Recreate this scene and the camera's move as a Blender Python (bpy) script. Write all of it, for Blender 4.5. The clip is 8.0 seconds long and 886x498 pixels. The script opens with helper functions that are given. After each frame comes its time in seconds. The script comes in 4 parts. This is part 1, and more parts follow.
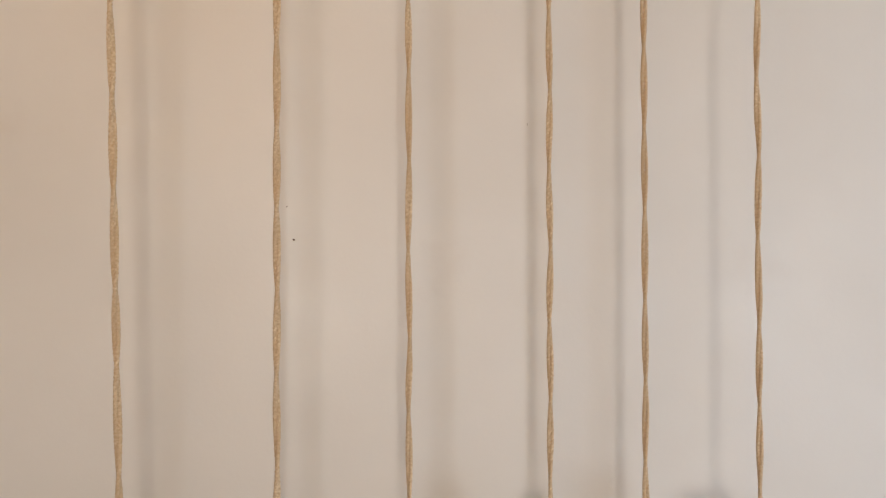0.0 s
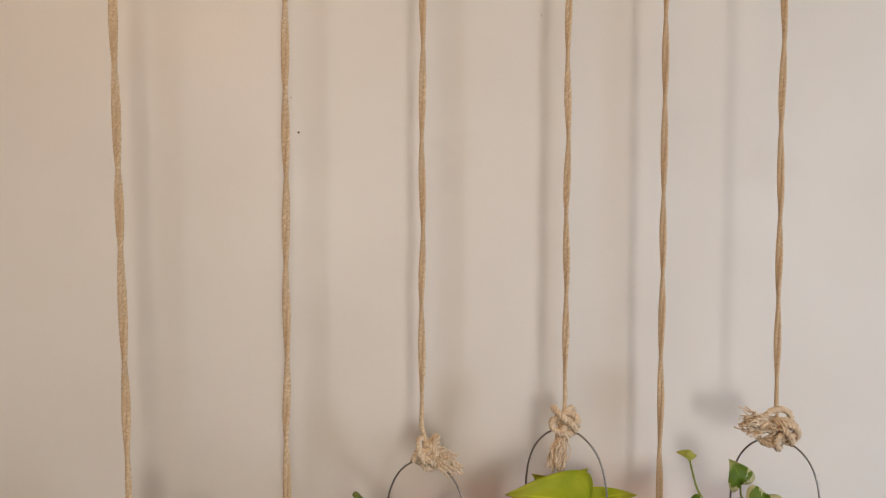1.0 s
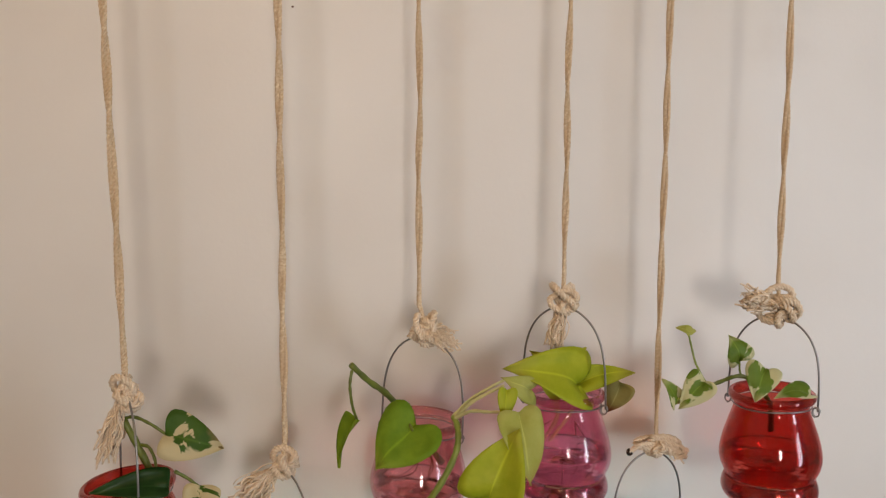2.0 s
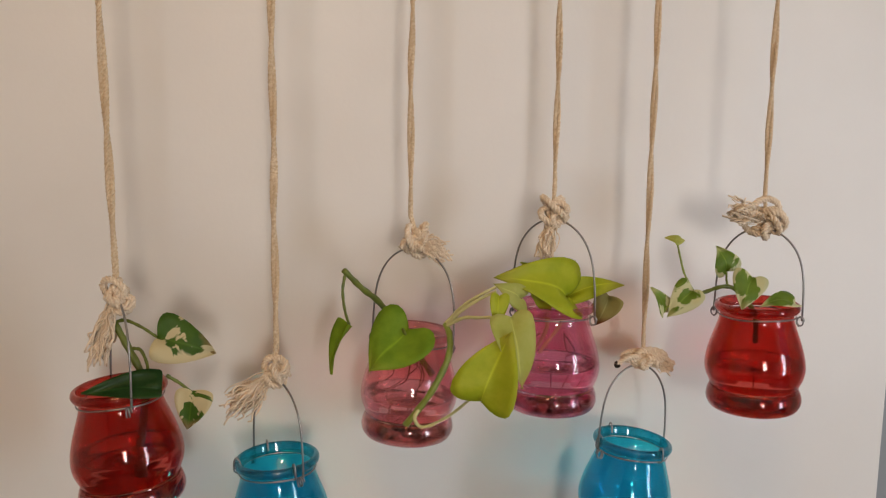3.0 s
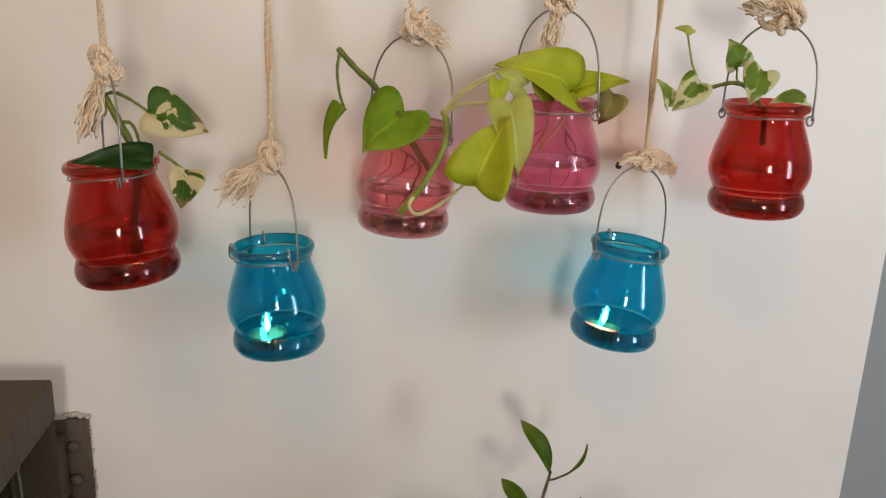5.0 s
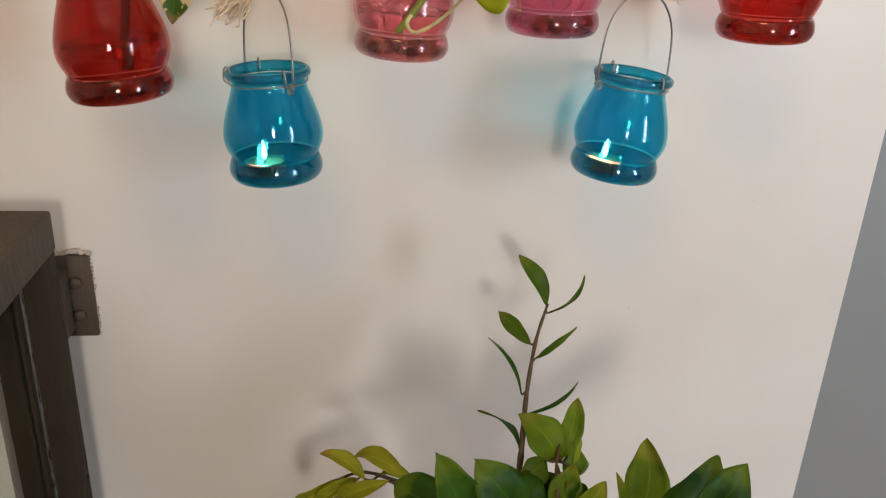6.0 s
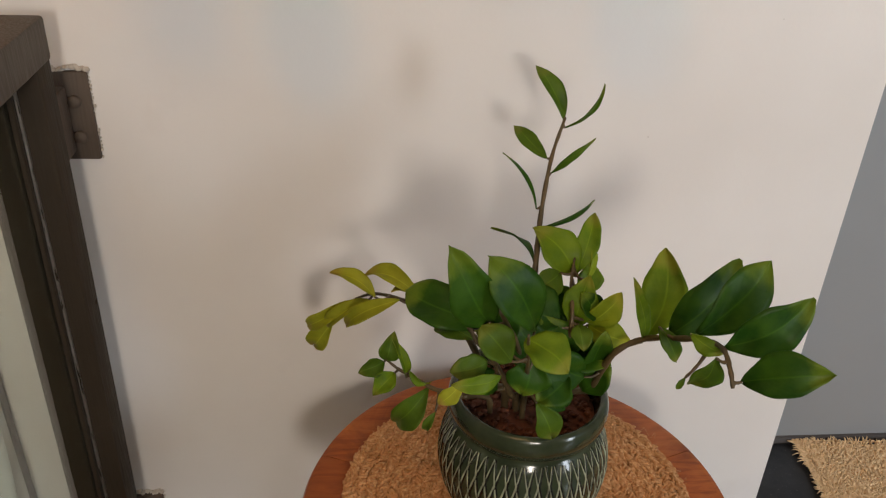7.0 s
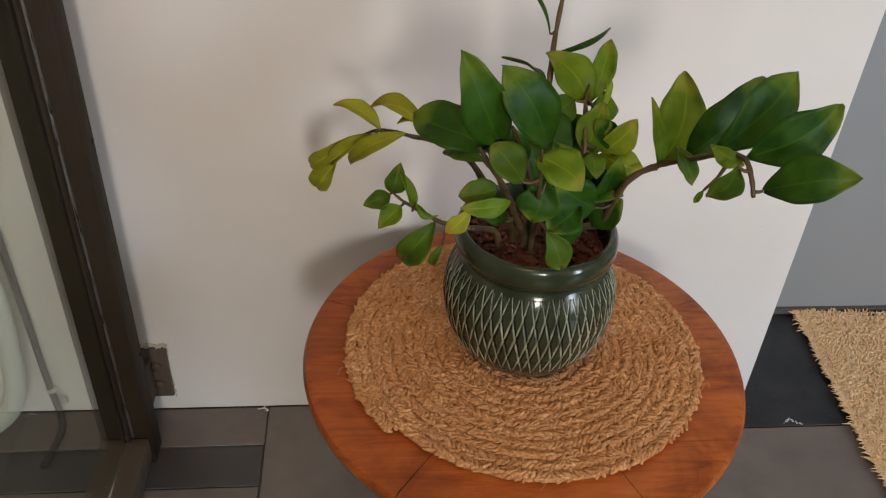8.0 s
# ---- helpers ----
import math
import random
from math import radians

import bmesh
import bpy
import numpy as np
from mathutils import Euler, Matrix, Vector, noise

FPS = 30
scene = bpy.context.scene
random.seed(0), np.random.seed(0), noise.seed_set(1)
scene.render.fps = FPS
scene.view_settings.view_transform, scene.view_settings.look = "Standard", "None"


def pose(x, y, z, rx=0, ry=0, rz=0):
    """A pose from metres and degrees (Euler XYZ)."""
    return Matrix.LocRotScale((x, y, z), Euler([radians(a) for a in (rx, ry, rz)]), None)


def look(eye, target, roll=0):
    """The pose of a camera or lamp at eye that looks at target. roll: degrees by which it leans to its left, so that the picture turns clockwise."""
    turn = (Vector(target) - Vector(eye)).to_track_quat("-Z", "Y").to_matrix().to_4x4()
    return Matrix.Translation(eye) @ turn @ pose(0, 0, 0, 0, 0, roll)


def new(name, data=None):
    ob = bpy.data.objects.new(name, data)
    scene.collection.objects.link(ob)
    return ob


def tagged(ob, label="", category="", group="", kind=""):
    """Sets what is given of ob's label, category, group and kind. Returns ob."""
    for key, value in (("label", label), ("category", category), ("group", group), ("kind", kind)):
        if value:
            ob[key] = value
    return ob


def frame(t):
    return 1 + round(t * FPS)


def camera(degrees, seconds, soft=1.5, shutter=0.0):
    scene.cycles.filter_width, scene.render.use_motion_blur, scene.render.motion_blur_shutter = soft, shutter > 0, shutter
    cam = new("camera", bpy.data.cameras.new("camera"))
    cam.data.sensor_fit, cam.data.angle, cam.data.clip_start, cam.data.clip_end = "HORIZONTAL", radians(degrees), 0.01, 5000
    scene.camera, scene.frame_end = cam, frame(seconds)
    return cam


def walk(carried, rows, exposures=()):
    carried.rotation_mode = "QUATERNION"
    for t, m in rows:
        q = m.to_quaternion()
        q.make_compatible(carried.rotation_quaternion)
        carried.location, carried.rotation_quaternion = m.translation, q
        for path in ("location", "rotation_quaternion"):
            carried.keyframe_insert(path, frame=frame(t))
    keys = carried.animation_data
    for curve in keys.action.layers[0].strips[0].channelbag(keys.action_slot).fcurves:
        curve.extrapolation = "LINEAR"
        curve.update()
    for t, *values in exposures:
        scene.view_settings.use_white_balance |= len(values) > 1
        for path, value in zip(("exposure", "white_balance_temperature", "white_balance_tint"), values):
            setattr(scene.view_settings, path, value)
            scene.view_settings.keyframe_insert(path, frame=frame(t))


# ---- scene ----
cam = camera(55.2, 8.0, soft=1.2)

PATH = [
    (0, (0.017, -0.98, 1.592), (0.15, 1.016, 1.617), -0.1),
    (0.5, (-0.002, -0.964, 1.559), (0.175, 1.028, 1.528), 0.2),
    (1, (-0.021, -0.949, 1.526), (0.172, 1.04, 1.443), 0.2),
    (1.5, (-0.005, -0.936, 1.499), (0.152, 1.049, 1.316), 0.1),
    (3, (-0.031, -0.947, 1.395), (0.212, 1.018, 1.117), 0.7),
    (3.5, (-0.002, -0.943, 1.385), (0.17, 1.016, 1.018), 0.8),
    (4, (0.003, -0.948, 1.358), (0.178, 1.006, 0.968), 1.1),
    (5.5, (-0.013, -0.955, 1.284), (0.194, 0.913, 0.601), 2.4),
    (6, (-0.004, -0.967, 1.243), (0.192, 0.859, 0.45), 2.4),
    (6.5, (-0.004, -0.977, 1.181), (0.186, 0.794, 0.271), 2.6),
    (7, (-0.005, -0.977, 1.148), (0.169, 0.741, 0.14), 2.5),
    (7.5, (-0.011, -0.989, 1.107), (0.181, 0.685, 0.03), 3.2),
    (8, (-0.014, -0.998, 1.069), (0.165, 0.599, -0.121), 3.4),
]
EXPOSURES = [(0.0, -0.46, 6500, 13), (3.5, -0.47, 6550, 14), (5.5, -0.14, 6350, 12), (6.4, -0.13, 6650, 13), (7.2, -0.1, 6600, 14), (8.0, 0.0, 6250, 12)]
walk(cam, [(t, look(eye, target, roll)) for t, eye, target, roll in PATH], EXPOSURES)

# ---- light ----
world = bpy.data.worlds.new("daylight")
scene.world = world
world.use_nodes = True
sky = world.node_tree.nodes.new("ShaderNodeTexSky")
sky.sky_type, sky.sun_disc = "NISHITA", False
sky.sun_elevation, sky.sun_rotation = radians(40), radians(200)
world.node_tree.links.new(sky.outputs[0], world.node_tree.nodes["Background"].inputs[0])
world.node_tree.nodes["Background"].inputs[1].default_value = 0.1


def area_lamp(name, eye, target, w, h, power, colour):
    data = bpy.data.lights.new(name, "AREA")
    data.shape, data.size, data.size_y, data.energy, data.color = "RECTANGLE", w, h, power, colour
    ob = new(name, data)
    ob.matrix_world = look(eye, target)
    return ob


area_lamp("window_daylight", (0.22, -3.5, 1.55), (0.2, 0, 1.1), 0.36, 0.56, 37, (1.0, 0.94, 0.84))
area_lamp("ceiling_lamp_glow", (-0.3, -1.4, 2.56), (-0.2, 0.0, 1.0), 0.5, 0.5, 14, (1.0, 0.56, 0.19))
area_lamp("doorway_daylight", (2.6, -3.0, 1.3), (0.4, 0.0, 0.6), 1.2, 1.5, 130, (0.8, 0.9, 1.0))


# ---- helpers of the build ----
def link(a, b):
    a.id_data.links.new(a, b)


class Mat:
    """A node material with a few short ways to wire it."""

    def __init__(self, name, colour=(0.8, 0.8, 0.8), rough=0.5, metal=0.0):
        self.m = bpy.data.materials.new(name)
        self.m.use_nodes = True
        self.t = self.m.node_tree
        self.b = self.t.nodes["Principled BSDF"]
        self.set("Base Color", (*colour, 1))
        self.set("Roughness", rough)
        self.set("Metallic", metal)

    def set(self, key, value):
        self.b.inputs[key].default_value = value

    def node(self, kind, **values):
        n = self.t.nodes.new(kind)
        for k, v in values.items():
            n.inputs[k].default_value = v
        return n

    def coords(self, which="Object", scale=(1, 1, 1)):
        c, m = self.node("ShaderNodeTexCoord"), self.node("ShaderNodeMapping")
        m.inputs["Scale"].default_value = scale
        link(c.outputs[which], m.inputs[0])
        return m.outputs[0]

    def noise(self, where, scale, detail=4.0, rough=0.55, distortion=0.0):
        n = self.node("ShaderNodeTexNoise", Scale=scale, Detail=detail, Roughness=rough, Distortion=distortion)
        link(where, n.inputs["Vector"])
        return n.outputs[0]

    def ramp(self, fac, *stops):
        r = self.node("ShaderNodeValToRGB")
        while len(r.color_ramp.elements) < len(stops):
            r.color_ramp.elements.new(0.5)
        for e, (at, c) in zip(r.color_ramp.elements, stops):
            e.position, e.color = at, (*c, 1) if len(c) == 3 else c
        link(fac, r.inputs[0])
        return r.outputs[0]

    def mix(self, fac, a, b, how="MIX"):
        n = self.t.nodes.new("ShaderNodeMix")
        n.data_type, n.blend_type = "RGBA", how
        for socket, v in ((n.inputs[0], fac), (n.inputs[6], a), (n.inputs[7], b)):
            if isinstance(v, (int, float)):
                socket.default_value = v
            elif isinstance(v, tuple):
                socket.default_value = (*v, 1)
            else:
                link(v, socket)
        return n.outputs[2]

    def math(self, how, a, b=0.0):
        n = self.t.nodes.new("ShaderNodeMath")
        n.operation = how
        for socket, v in zip(n.inputs, (a, b)):
            if isinstance(v, (int, float)):
                socket.default_value = v
            else:
                link(v, socket)
        return n.outputs[0]

    def colour(self, socket):
        link(socket, self.b.inputs["Base Color"])
        return self

    def rough(self, socket):
        link(socket, self.b.inputs["Roughness"])
        return self

    def bump(self, height, strength=0.3, distance=0.002):
        n = self.node("ShaderNodeBump", Strength=strength, Distance=distance)
        link(height, n.inputs["Height"])
        link(n.outputs[0], self.b.inputs["Normal"])
        return self


def mesh_of(name, verts, faces, material, smooth=True):
    me = bpy.data.meshes.new(name)
    me.from_pydata([tuple(v) for v in verts], [], faces)
    me.materials.append(material)
    if smooth:
        me.shade_smooth()
    me.update()
    return me


def thing(name, label, category, group="", at=(0, 0, 0)):
    ob = new(name)
    ob.location = at
    ob.empty_display_size = 0.02
    return tagged(ob, label, category, group)


def under(ob, parent):
    ob.parent = parent
    if parent:
        ob.matrix_parent_inverse = base_matrix(parent).inverted()
    return ob


def base_matrix(ob):
    m = ob.matrix_basis.copy()
    return base_matrix(ob.parent) @ ob.matrix_parent_inverse @ m if ob.parent else m


def part(name, bm, material, parent, label="", smooth=True):
    """Links a bmesh, built in world places, as one mesh object under a thing or a part."""
    me = bpy.data.meshes.new(name)
    bmesh.ops.recalc_face_normals(bm, faces=bm.faces)
    bm.to_mesh(me)
    bm.free()
    me.materials.append(material)
    if smooth:
        me.shade_smooth()
        me.set_sharp_from_angle(angle=radians(40))
    return tagged(under(new(name, me), parent), label)


def raw(name, verts, faces, material, parent, label="", smooth=True, sharp=0):
    me = mesh_of(name, verts, faces, material, smooth)
    if sharp:
        me.set_sharp_from_angle(angle=radians(sharp))
    return tagged(under(new(name, me), parent), label)


def box(bm, lo, hi, bevel=0.0, segments=2):
    made = bmesh.ops.create_cube(bm, size=1)["verts"]
    lo, hi = Vector(lo), Vector(hi)
    for v in made:
        v.co = Vector([lo[i] + (v.co[i] + 0.5) * (hi[i] - lo[i]) for i in range(3)])
    if bevel:
        edges = list({e for v in made for e in v.link_edges})
        bmesh.ops.bevel(bm, geom=edges, offset=bevel, segments=segments, profile=0.5, affect="EDGES")
    return bm


def solid(name, lo, hi, material, parent=None, label="", bevel=0.0, segments=2):
    return part(name, box(bmesh.new(), lo, hi, bevel, segments), material, parent, label)


def lathe(profile, n=64, closed=True):
    """Vertices and faces of a turned shape from (radius, height) pairs; closed joins the last ring to the first."""
    verts, faces = [], []
    for r, z in profile:
        verts += [(r * math.cos(2 * math.pi * k / n), r * math.sin(2 * math.pi * k / n), z) for k in range(n)]
    rows = len(profile)
    for i in range(rows if closed else rows - 1):
        j = (i + 1) % rows
        for k in range(n):
            q = (k + 1) % n
            faces.append((i * n + k, i * n + q, j * n + q, j * n + k))
    return verts, faces


def smooth_path(points, per=8):
    """Catmull-Rom through the points."""
    p = [Vector(a) for a in points]
    p = [2 * p[0] - p[1]] + p + [2 * p[-1] - p[-2]]
    out = []
    for i in range(1, len(p) - 2):
        a, b, c, d = p[i - 1 : i + 3]
        for k in range(per):
            t = k / per
            out.append(0.5 * (2 * b + (c - a) * t + (2 * a - 5 * b + 4 * c - d) * t * t + (3 * b - a - 3 * c + d) * t**3))
    return out + [p[-2]]


def tube(path, radius, n=8, caps=True, start=0):
    """Vertices and faces of a round bar along a path; radius is a number or one a point."""
    p = np.array([tuple(v) for v in path], float)
    r = np.broadcast_to(np.asarray(radius, float), (len(p),))
    d = np.gradient(p, axis=0)
    d /= np.linalg.norm(d, axis=1)[:, None] + 1e-12
    side = np.cross(d[0], (0.31, 0.22, 0.93) if abs(d[0][2]) < 0.8 else (0.9, 0.1, 0.2))
    verts, turn = [], np.linspace(0, 2 * np.pi, n, endpoint=False)
    for i in range(len(p)):
        side = side - d[i] * (side @ d[i])
        side /= np.linalg.norm(side) + 1e-12
        other = np.cross(d[i], side)
        verts += (p[i] + r[i] * (np.cos(turn)[:, None] * side + np.sin(turn)[:, None] * other)).tolist()
    faces = []
    for i in range(len(p) - 1):
        for k in range(n):
            q = (k + 1) % n
            faces.append((start + i * n + k, start + i * n + q, start + (i + 1) * n + q, start + (i + 1) * n + k))
    if caps:
        faces.append(tuple(start + k for k in reversed(range(n))))
        faces.append(tuple(start + (len(p) - 1) * n + k for k in range(n)))
    return verts, faces


def tubes(many, n=8):
    verts, faces = [], []
    for path, radius in many:
        v, f = tube(path, radius, n, start=len(verts))
        verts += v
        faces += f
    return verts, faces


# ---- materials ----
def painted(name, colour, spread=0.06, rough=0.6, bump=0.15, scale=3.0):
    m = Mat(name, colour, rough)
    w = m.coords()
    big, fine = m.noise(w, scale, 3), m.noise(w, 160, 3)
    dark = tuple(c * (1 - spread) for c in colour)
    m.colour(m.ramp(big, (0.3, dark), (0.7, colour)))
    m.bump(m.math("ADD", fine, m.math("MULTIPLY", m.noise(w, 14, 2), 2.0)), bump, 0.0012)
    return m




def wall_paint():
    m = Mat("white wall paint", (0.76, 0.735, 0.7), 0.45)
    w = m.coords()
    a = m.ramp(m.noise(w, 2.2, 4, 0.5), (0.32, (0.7, 0.665, 0.62)), (0.62, (0.77, 0.745, 0.71)))
    smudge = m.ramp(m.noise(w, 5.5, 5, 0.6), (0.62, (0, 0, 0)), (0.78, (0.22,) * 3))
    a = m.mix(smudge, a, (0.58, 0.5, 0.44))
    specks = m.ramp(m.noise(w, 70, 2, 0.4), (0.795, (0, 0, 0)), (0.81, (0.7,) * 3))
    m.colour(m.mix(specks, a, (0.3, 0.24, 0.18)))
    m.rough(m.ramp(m.noise(w, 8, 3), (0.3, (0.4,) * 3), (0.7, (0.55,) * 3)))
    m.bump(m.math("ADD", m.noise(w, 160, 3), m.math("MULTIPLY", m.noise(w, 14, 2), 2.0)), 0.12, 0.0012)
    return m


WALL = wall_paint()
GREY_PAINT = painted("grey door paint", (0.24, 0.25, 0.255), 0.06, 0.45, 0.1)
CEILING = painted("ceiling paint", (0.8, 0.79, 0.77), 0.03, 0.8)
PLASTER = painted("broken plaster", (0.62, 0.56, 0.48), 0.4, 0.9, 0.9, 60)


def tile_material(name, colour, rough):
    m = Mat(name, colour, rough)
    w = m.coords()
    info = m.node("ShaderNodeObjectInfo").outputs["Random"]
    a = m.ramp(m.noise(w, 9, 6, 0.65), (0.3, tuple(c * 0.78 for c in colour)), (0.7, tuple(c * 1.15 for c in colour)))
    m.colour(m.mix(m.math("MULTIPLY", info, 0.25), a, tuple(c * 0.6 for c in colour)))
    m.rough(m.ramp(m.noise(w, 24, 4), (0.3, (rough,) * 3), (0.75, (rough + 0.25,) * 3)))
    m.bump(m.noise(w, 90, 3), 0.12, 0.001)
    return m


TILE = tile_material("grey vitrified floor tile", (0.155, 0.136, 0.12), 0.28)
DARK_TILE = tile_material("dark floor tile", (0.055, 0.05, 0.047), 0.3)
EDGE_TILE = tile_material("brown grey edge tile", (0.135, 0.115, 0.1), 0.32)
GROUT = painted("floor grout", (0.09, 0.08, 0.075), 0.3, 0.9, 0.5, 40)


def granite():
    m = Mat("black granite", (0.02, 0.02, 0.022), 0.3)
    w = m.coords()
    speck = m.noise(w, 260, 2)
    cloud = m.ramp(m.noise(w, 12, 5), (0.35, (0.012, 0.013, 0.015)), (0.75, (0.035, 0.037, 0.04)))
    m.colour(m.mix(m.ramp(speck, (0.66, (0, 0, 0)), (0.72, (1, 1, 1))), cloud, (0.09, 0.09, 0.095)))
    m.rough(m.ramp(m.noise(w, 30, 4), (0.3, (0.3,) * 3), (0.7, (0.55,) * 3)))
    return m


GRANITE = granite()


def brushed(name, colour, rough, metal=0.85):
    m = Mat(name, colour, rough, metal)
    w = m.coords("Object", (1, 1, 0.06))
    streak = m.noise(w, 420, 3)
    blotch = m.noise(m.coords(), 12, 5)
    m.colour(m.mix(m.math("MULTIPLY", blotch, 0.6), colour, tuple(c * 0.55 for c in colour)))
    m.rough(m.ramp(streak, (0.3, (rough - 0.1,) * 3), (0.7, (rough + 0.15,) * 3)))
    m.bump(streak, 0.06, 0.0006)
    return m


STEEL = brushed("dull brown-grey steel", (0.036, 0.025, 0.015), 0.6, 0.05)
PLATE = brushed("rusty anchor plate", (0.11, 0.08, 0.058), 0.7, 0.2)
STEEL.set("Specular IOR Level", 0.15)
# Lighter copy of STEEL: the light falling on the rails is in its colour.
LIT_STEEL = brushed("brown steel with light painted in", (0.105, 0.08, 0.058), 0.6, 0.05)
LIT_STEEL.set("Specular IOR Level", 0.2)
WIRE = brushed("galvanised wire", (0.36, 0.35, 0.34), 0.35, 0.95)
ALUMINIUM = brushed("thin aluminium", (0.75, 0.72, 0.68), 0.3, 1.0)


def wood():
    m = Mat("red-brown lacquered wood", (0.3, 0.1, 0.03), 0.3)
    w = m.coords("Object", (1, 9, 9))
    wave = m.noise(w, 7, 8, 0.62, 1.4)
    fine = m.noise(m.coords("Object", (3, 60, 60)), 12, 4)
    tone = m.node("ShaderNodeObjectInfo").outputs["Random"]
    blotch = m.ramp(m.noise(m.coords(), 11, 4, 0.6, 0.8), (0.42, (0, 0, 0)), (0.66, (0.75,) * 3))
    a = m.ramp(wave, (0.28, (0.2, 0.042, 0.009)), (0.5, (0.46, 0.118, 0.02)), (0.75, (0.6, 0.2, 0.042)))
    a = m.mix(m.math("MULTIPLY", fine, 0.35), a, (0.14, 0.035, 0.012))
    a = m.mix(blotch, a, (0.12, 0.026, 0.008))
    m.colour(m.mix(m.math("MULTIPLY", tone, 0.35), a, (0.28, 0.06, 0.014)))
    m.rough(m.ramp(m.noise(m.coords(), 25, 4), (0.3, (0.28,) * 3), (0.7, (0.48,) * 3)))
    m.set("Specular IOR Level", 0.25)
    m.bump(fine, 0.08, 0.0006)
    return m


WOOD = wood()


def fibre(name, light, dark, rough=0.85, scale=260):
    m = Mat(name, light, rough)
    w = m.coords()
    island = m.node("ShaderNodeNewGeometry").outputs["Random Per Island"]
    streak = m.noise(w, scale, 4)
    a = m.mix(m.ramp(streak, (0.35, (0, 0, 0)), (0.7, (1, 1, 1))), dark, light)
    patch = m.noise(w, 22, 3)
    a = m.mix(m.math("MULTIPLY", island, 0.6), a, dark)
    m.colour(m.mix(m.ramp(patch, (0.38, (0.55,) * 3), (0.6, (0, 0, 0))), a, dark))
    m.bump(streak, 0.6, 0.001)
    m.set("Specular IOR Level", 0.2)
    return m


JUTE = fibre("braided jute", (0.77, 0.47, 0.24), (0.42, 0.19, 0.07))
COTTON = fibre("natural cotton cord", (0.93, 0.83, 0.69), (0.7, 0.56, 0.41), 0.9, 420)
YELLOWED = fibre("yellowed cotton cord", (0.95, 0.83, 0.64), (0.6, 0.45, 0.29), 0.9, 420)
COIR = fibre("beige coir pile", (0.92, 0.71, 0.45), (0.76, 0.54, 0.31), 0.95, 150)


def glaze():
    m = Mat("dark green ceramic glaze", (0.03, 0.05, 0.035), 0.12)
    w = m.coords()
    a = m.ramp(m.noise(w, 30, 5), (0.3, (0.016, 0.024, 0.012)), (0.75, (0.046, 0.06, 0.03)))
    m.colour(a)
    m.rough(m.ramp(m.noise(w, 60, 3), (0.3, (0.1,) * 3), (0.7, (0.22,) * 3)))
    m.bump(m.noise(w, 40, 3), 0.08, 0.001)
    return m


GLAZE = glaze()
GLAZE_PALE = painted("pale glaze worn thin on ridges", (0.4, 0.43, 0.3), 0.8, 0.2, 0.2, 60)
GLAZE_DEEP = painted("near-black glaze", (0.006, 0.008, 0.005), 0.3, 0.2, 0.1, 60)
SOIL = painted("dark red-brown potting soil", (0.17, 0.052, 0.024), 0.6, 0.9, 1.0, 120)


def tinted_glass(name, colour, ior=1.45, rough=0.0):
    m = Mat(name, colour, rough)
    m.set("Transmission Weight", 1.0)
    m.set("IOR", ior)
    return m


def thin_glass(name, colour, bend=0.13):
    """Thin blown glass: most light passes straight through the wall and is tinted, some is bent, the rest mirrored."""
    m = tinted_glass(name, tuple(c * c for c in colour))
    through_wall = m.node("ShaderNodeBsdfTransparent")
    w = m.coords()
    deep = tuple(c * 0.95 for c in colour)
    link(m.ramp(m.noise(w, 26, 3), (0.35, deep), (0.65, colour)), through_wall.inputs[0])
    gloss = m.node("ShaderNodeBsdfGlossy", Roughness=0.015)
    facing = m.node("ShaderNodeLayerWeight", Blend=0.5).outputs["Facing"]
    sheen = m.math("ADD", m.math("MULTIPLY", m.math("POWER", facing, 4.0), 0.6), 0.035)
    body = m.node("ShaderNodeMixShader", Fac=bend)
    link(through_wall.outputs[0], body.inputs[1])
    link(m.b.outputs[0], body.inputs[2])
    coat = m.node("ShaderNodeMixShader")
    link(sheen, coat.inputs[0])
    link(body.outputs[0], coat.inputs[1])
    link(gloss.outputs[0], coat.inputs[2])
    link(coat.outputs[0], m.t.nodes["Material Output"].inputs[0])
    n = m.node("ShaderNodeBump", Strength=0.06, Distance=0.002)
    link(m.noise(w, 40, 2), n.inputs["Height"])
    link(n.outputs[0], gloss.inputs["Normal"])
    return m


RED_GLASS = thin_glass("red glass", (0.85, 0.33, 0.29))
BLUE_GLASS = thin_glass("turquoise blue glass", (0.15, 0.78, 0.9), 0.04)
PINK_GLASS = thin_glass("pink glass", (1.0, 0.76, 0.78))
DEEP_PINK_GLASS = thin_glass("rose pink glass", (1.0, 0.72, 0.82))
THICK = {
    RED_GLASS: thin_glass("thick red glass", (0.76, 0.22, 0.18), 0.55),
    BLUE_GLASS: thin_glass("thick turquoise glass", (0.08, 0.63, 0.76), 0.55),
    PINK_GLASS: thin_glass("thick pink glass", (0.93, 0.64, 0.65), 0.5),
    DEEP_PINK_GLASS: thin_glass("thick rose glass", (0.93, 0.58, 0.68), 0.5),
}
WATER = tinted_glass("water", (0.97, 0.96, 0.94), 1.33)
PANE = tinted_glass("clear greenish glass", (0.74, 0.8, 0.73), 1.45)
WAX = Mat("red candle wax", (0.9, 0.3, 0.22), 0.4).m
WICK = Mat("burnt wick", (0.02, 0.015, 0.01), 0.9).m


def flame_material():
    m = Mat("candle flame", (1, 0.8, 0.4), 0.5)
    m.set("Emission Color", (1.0, 0.82, 0.5, 1))
    m.set("Emission Strength", 150.0)
    return m.m


FLAME = flame_material()

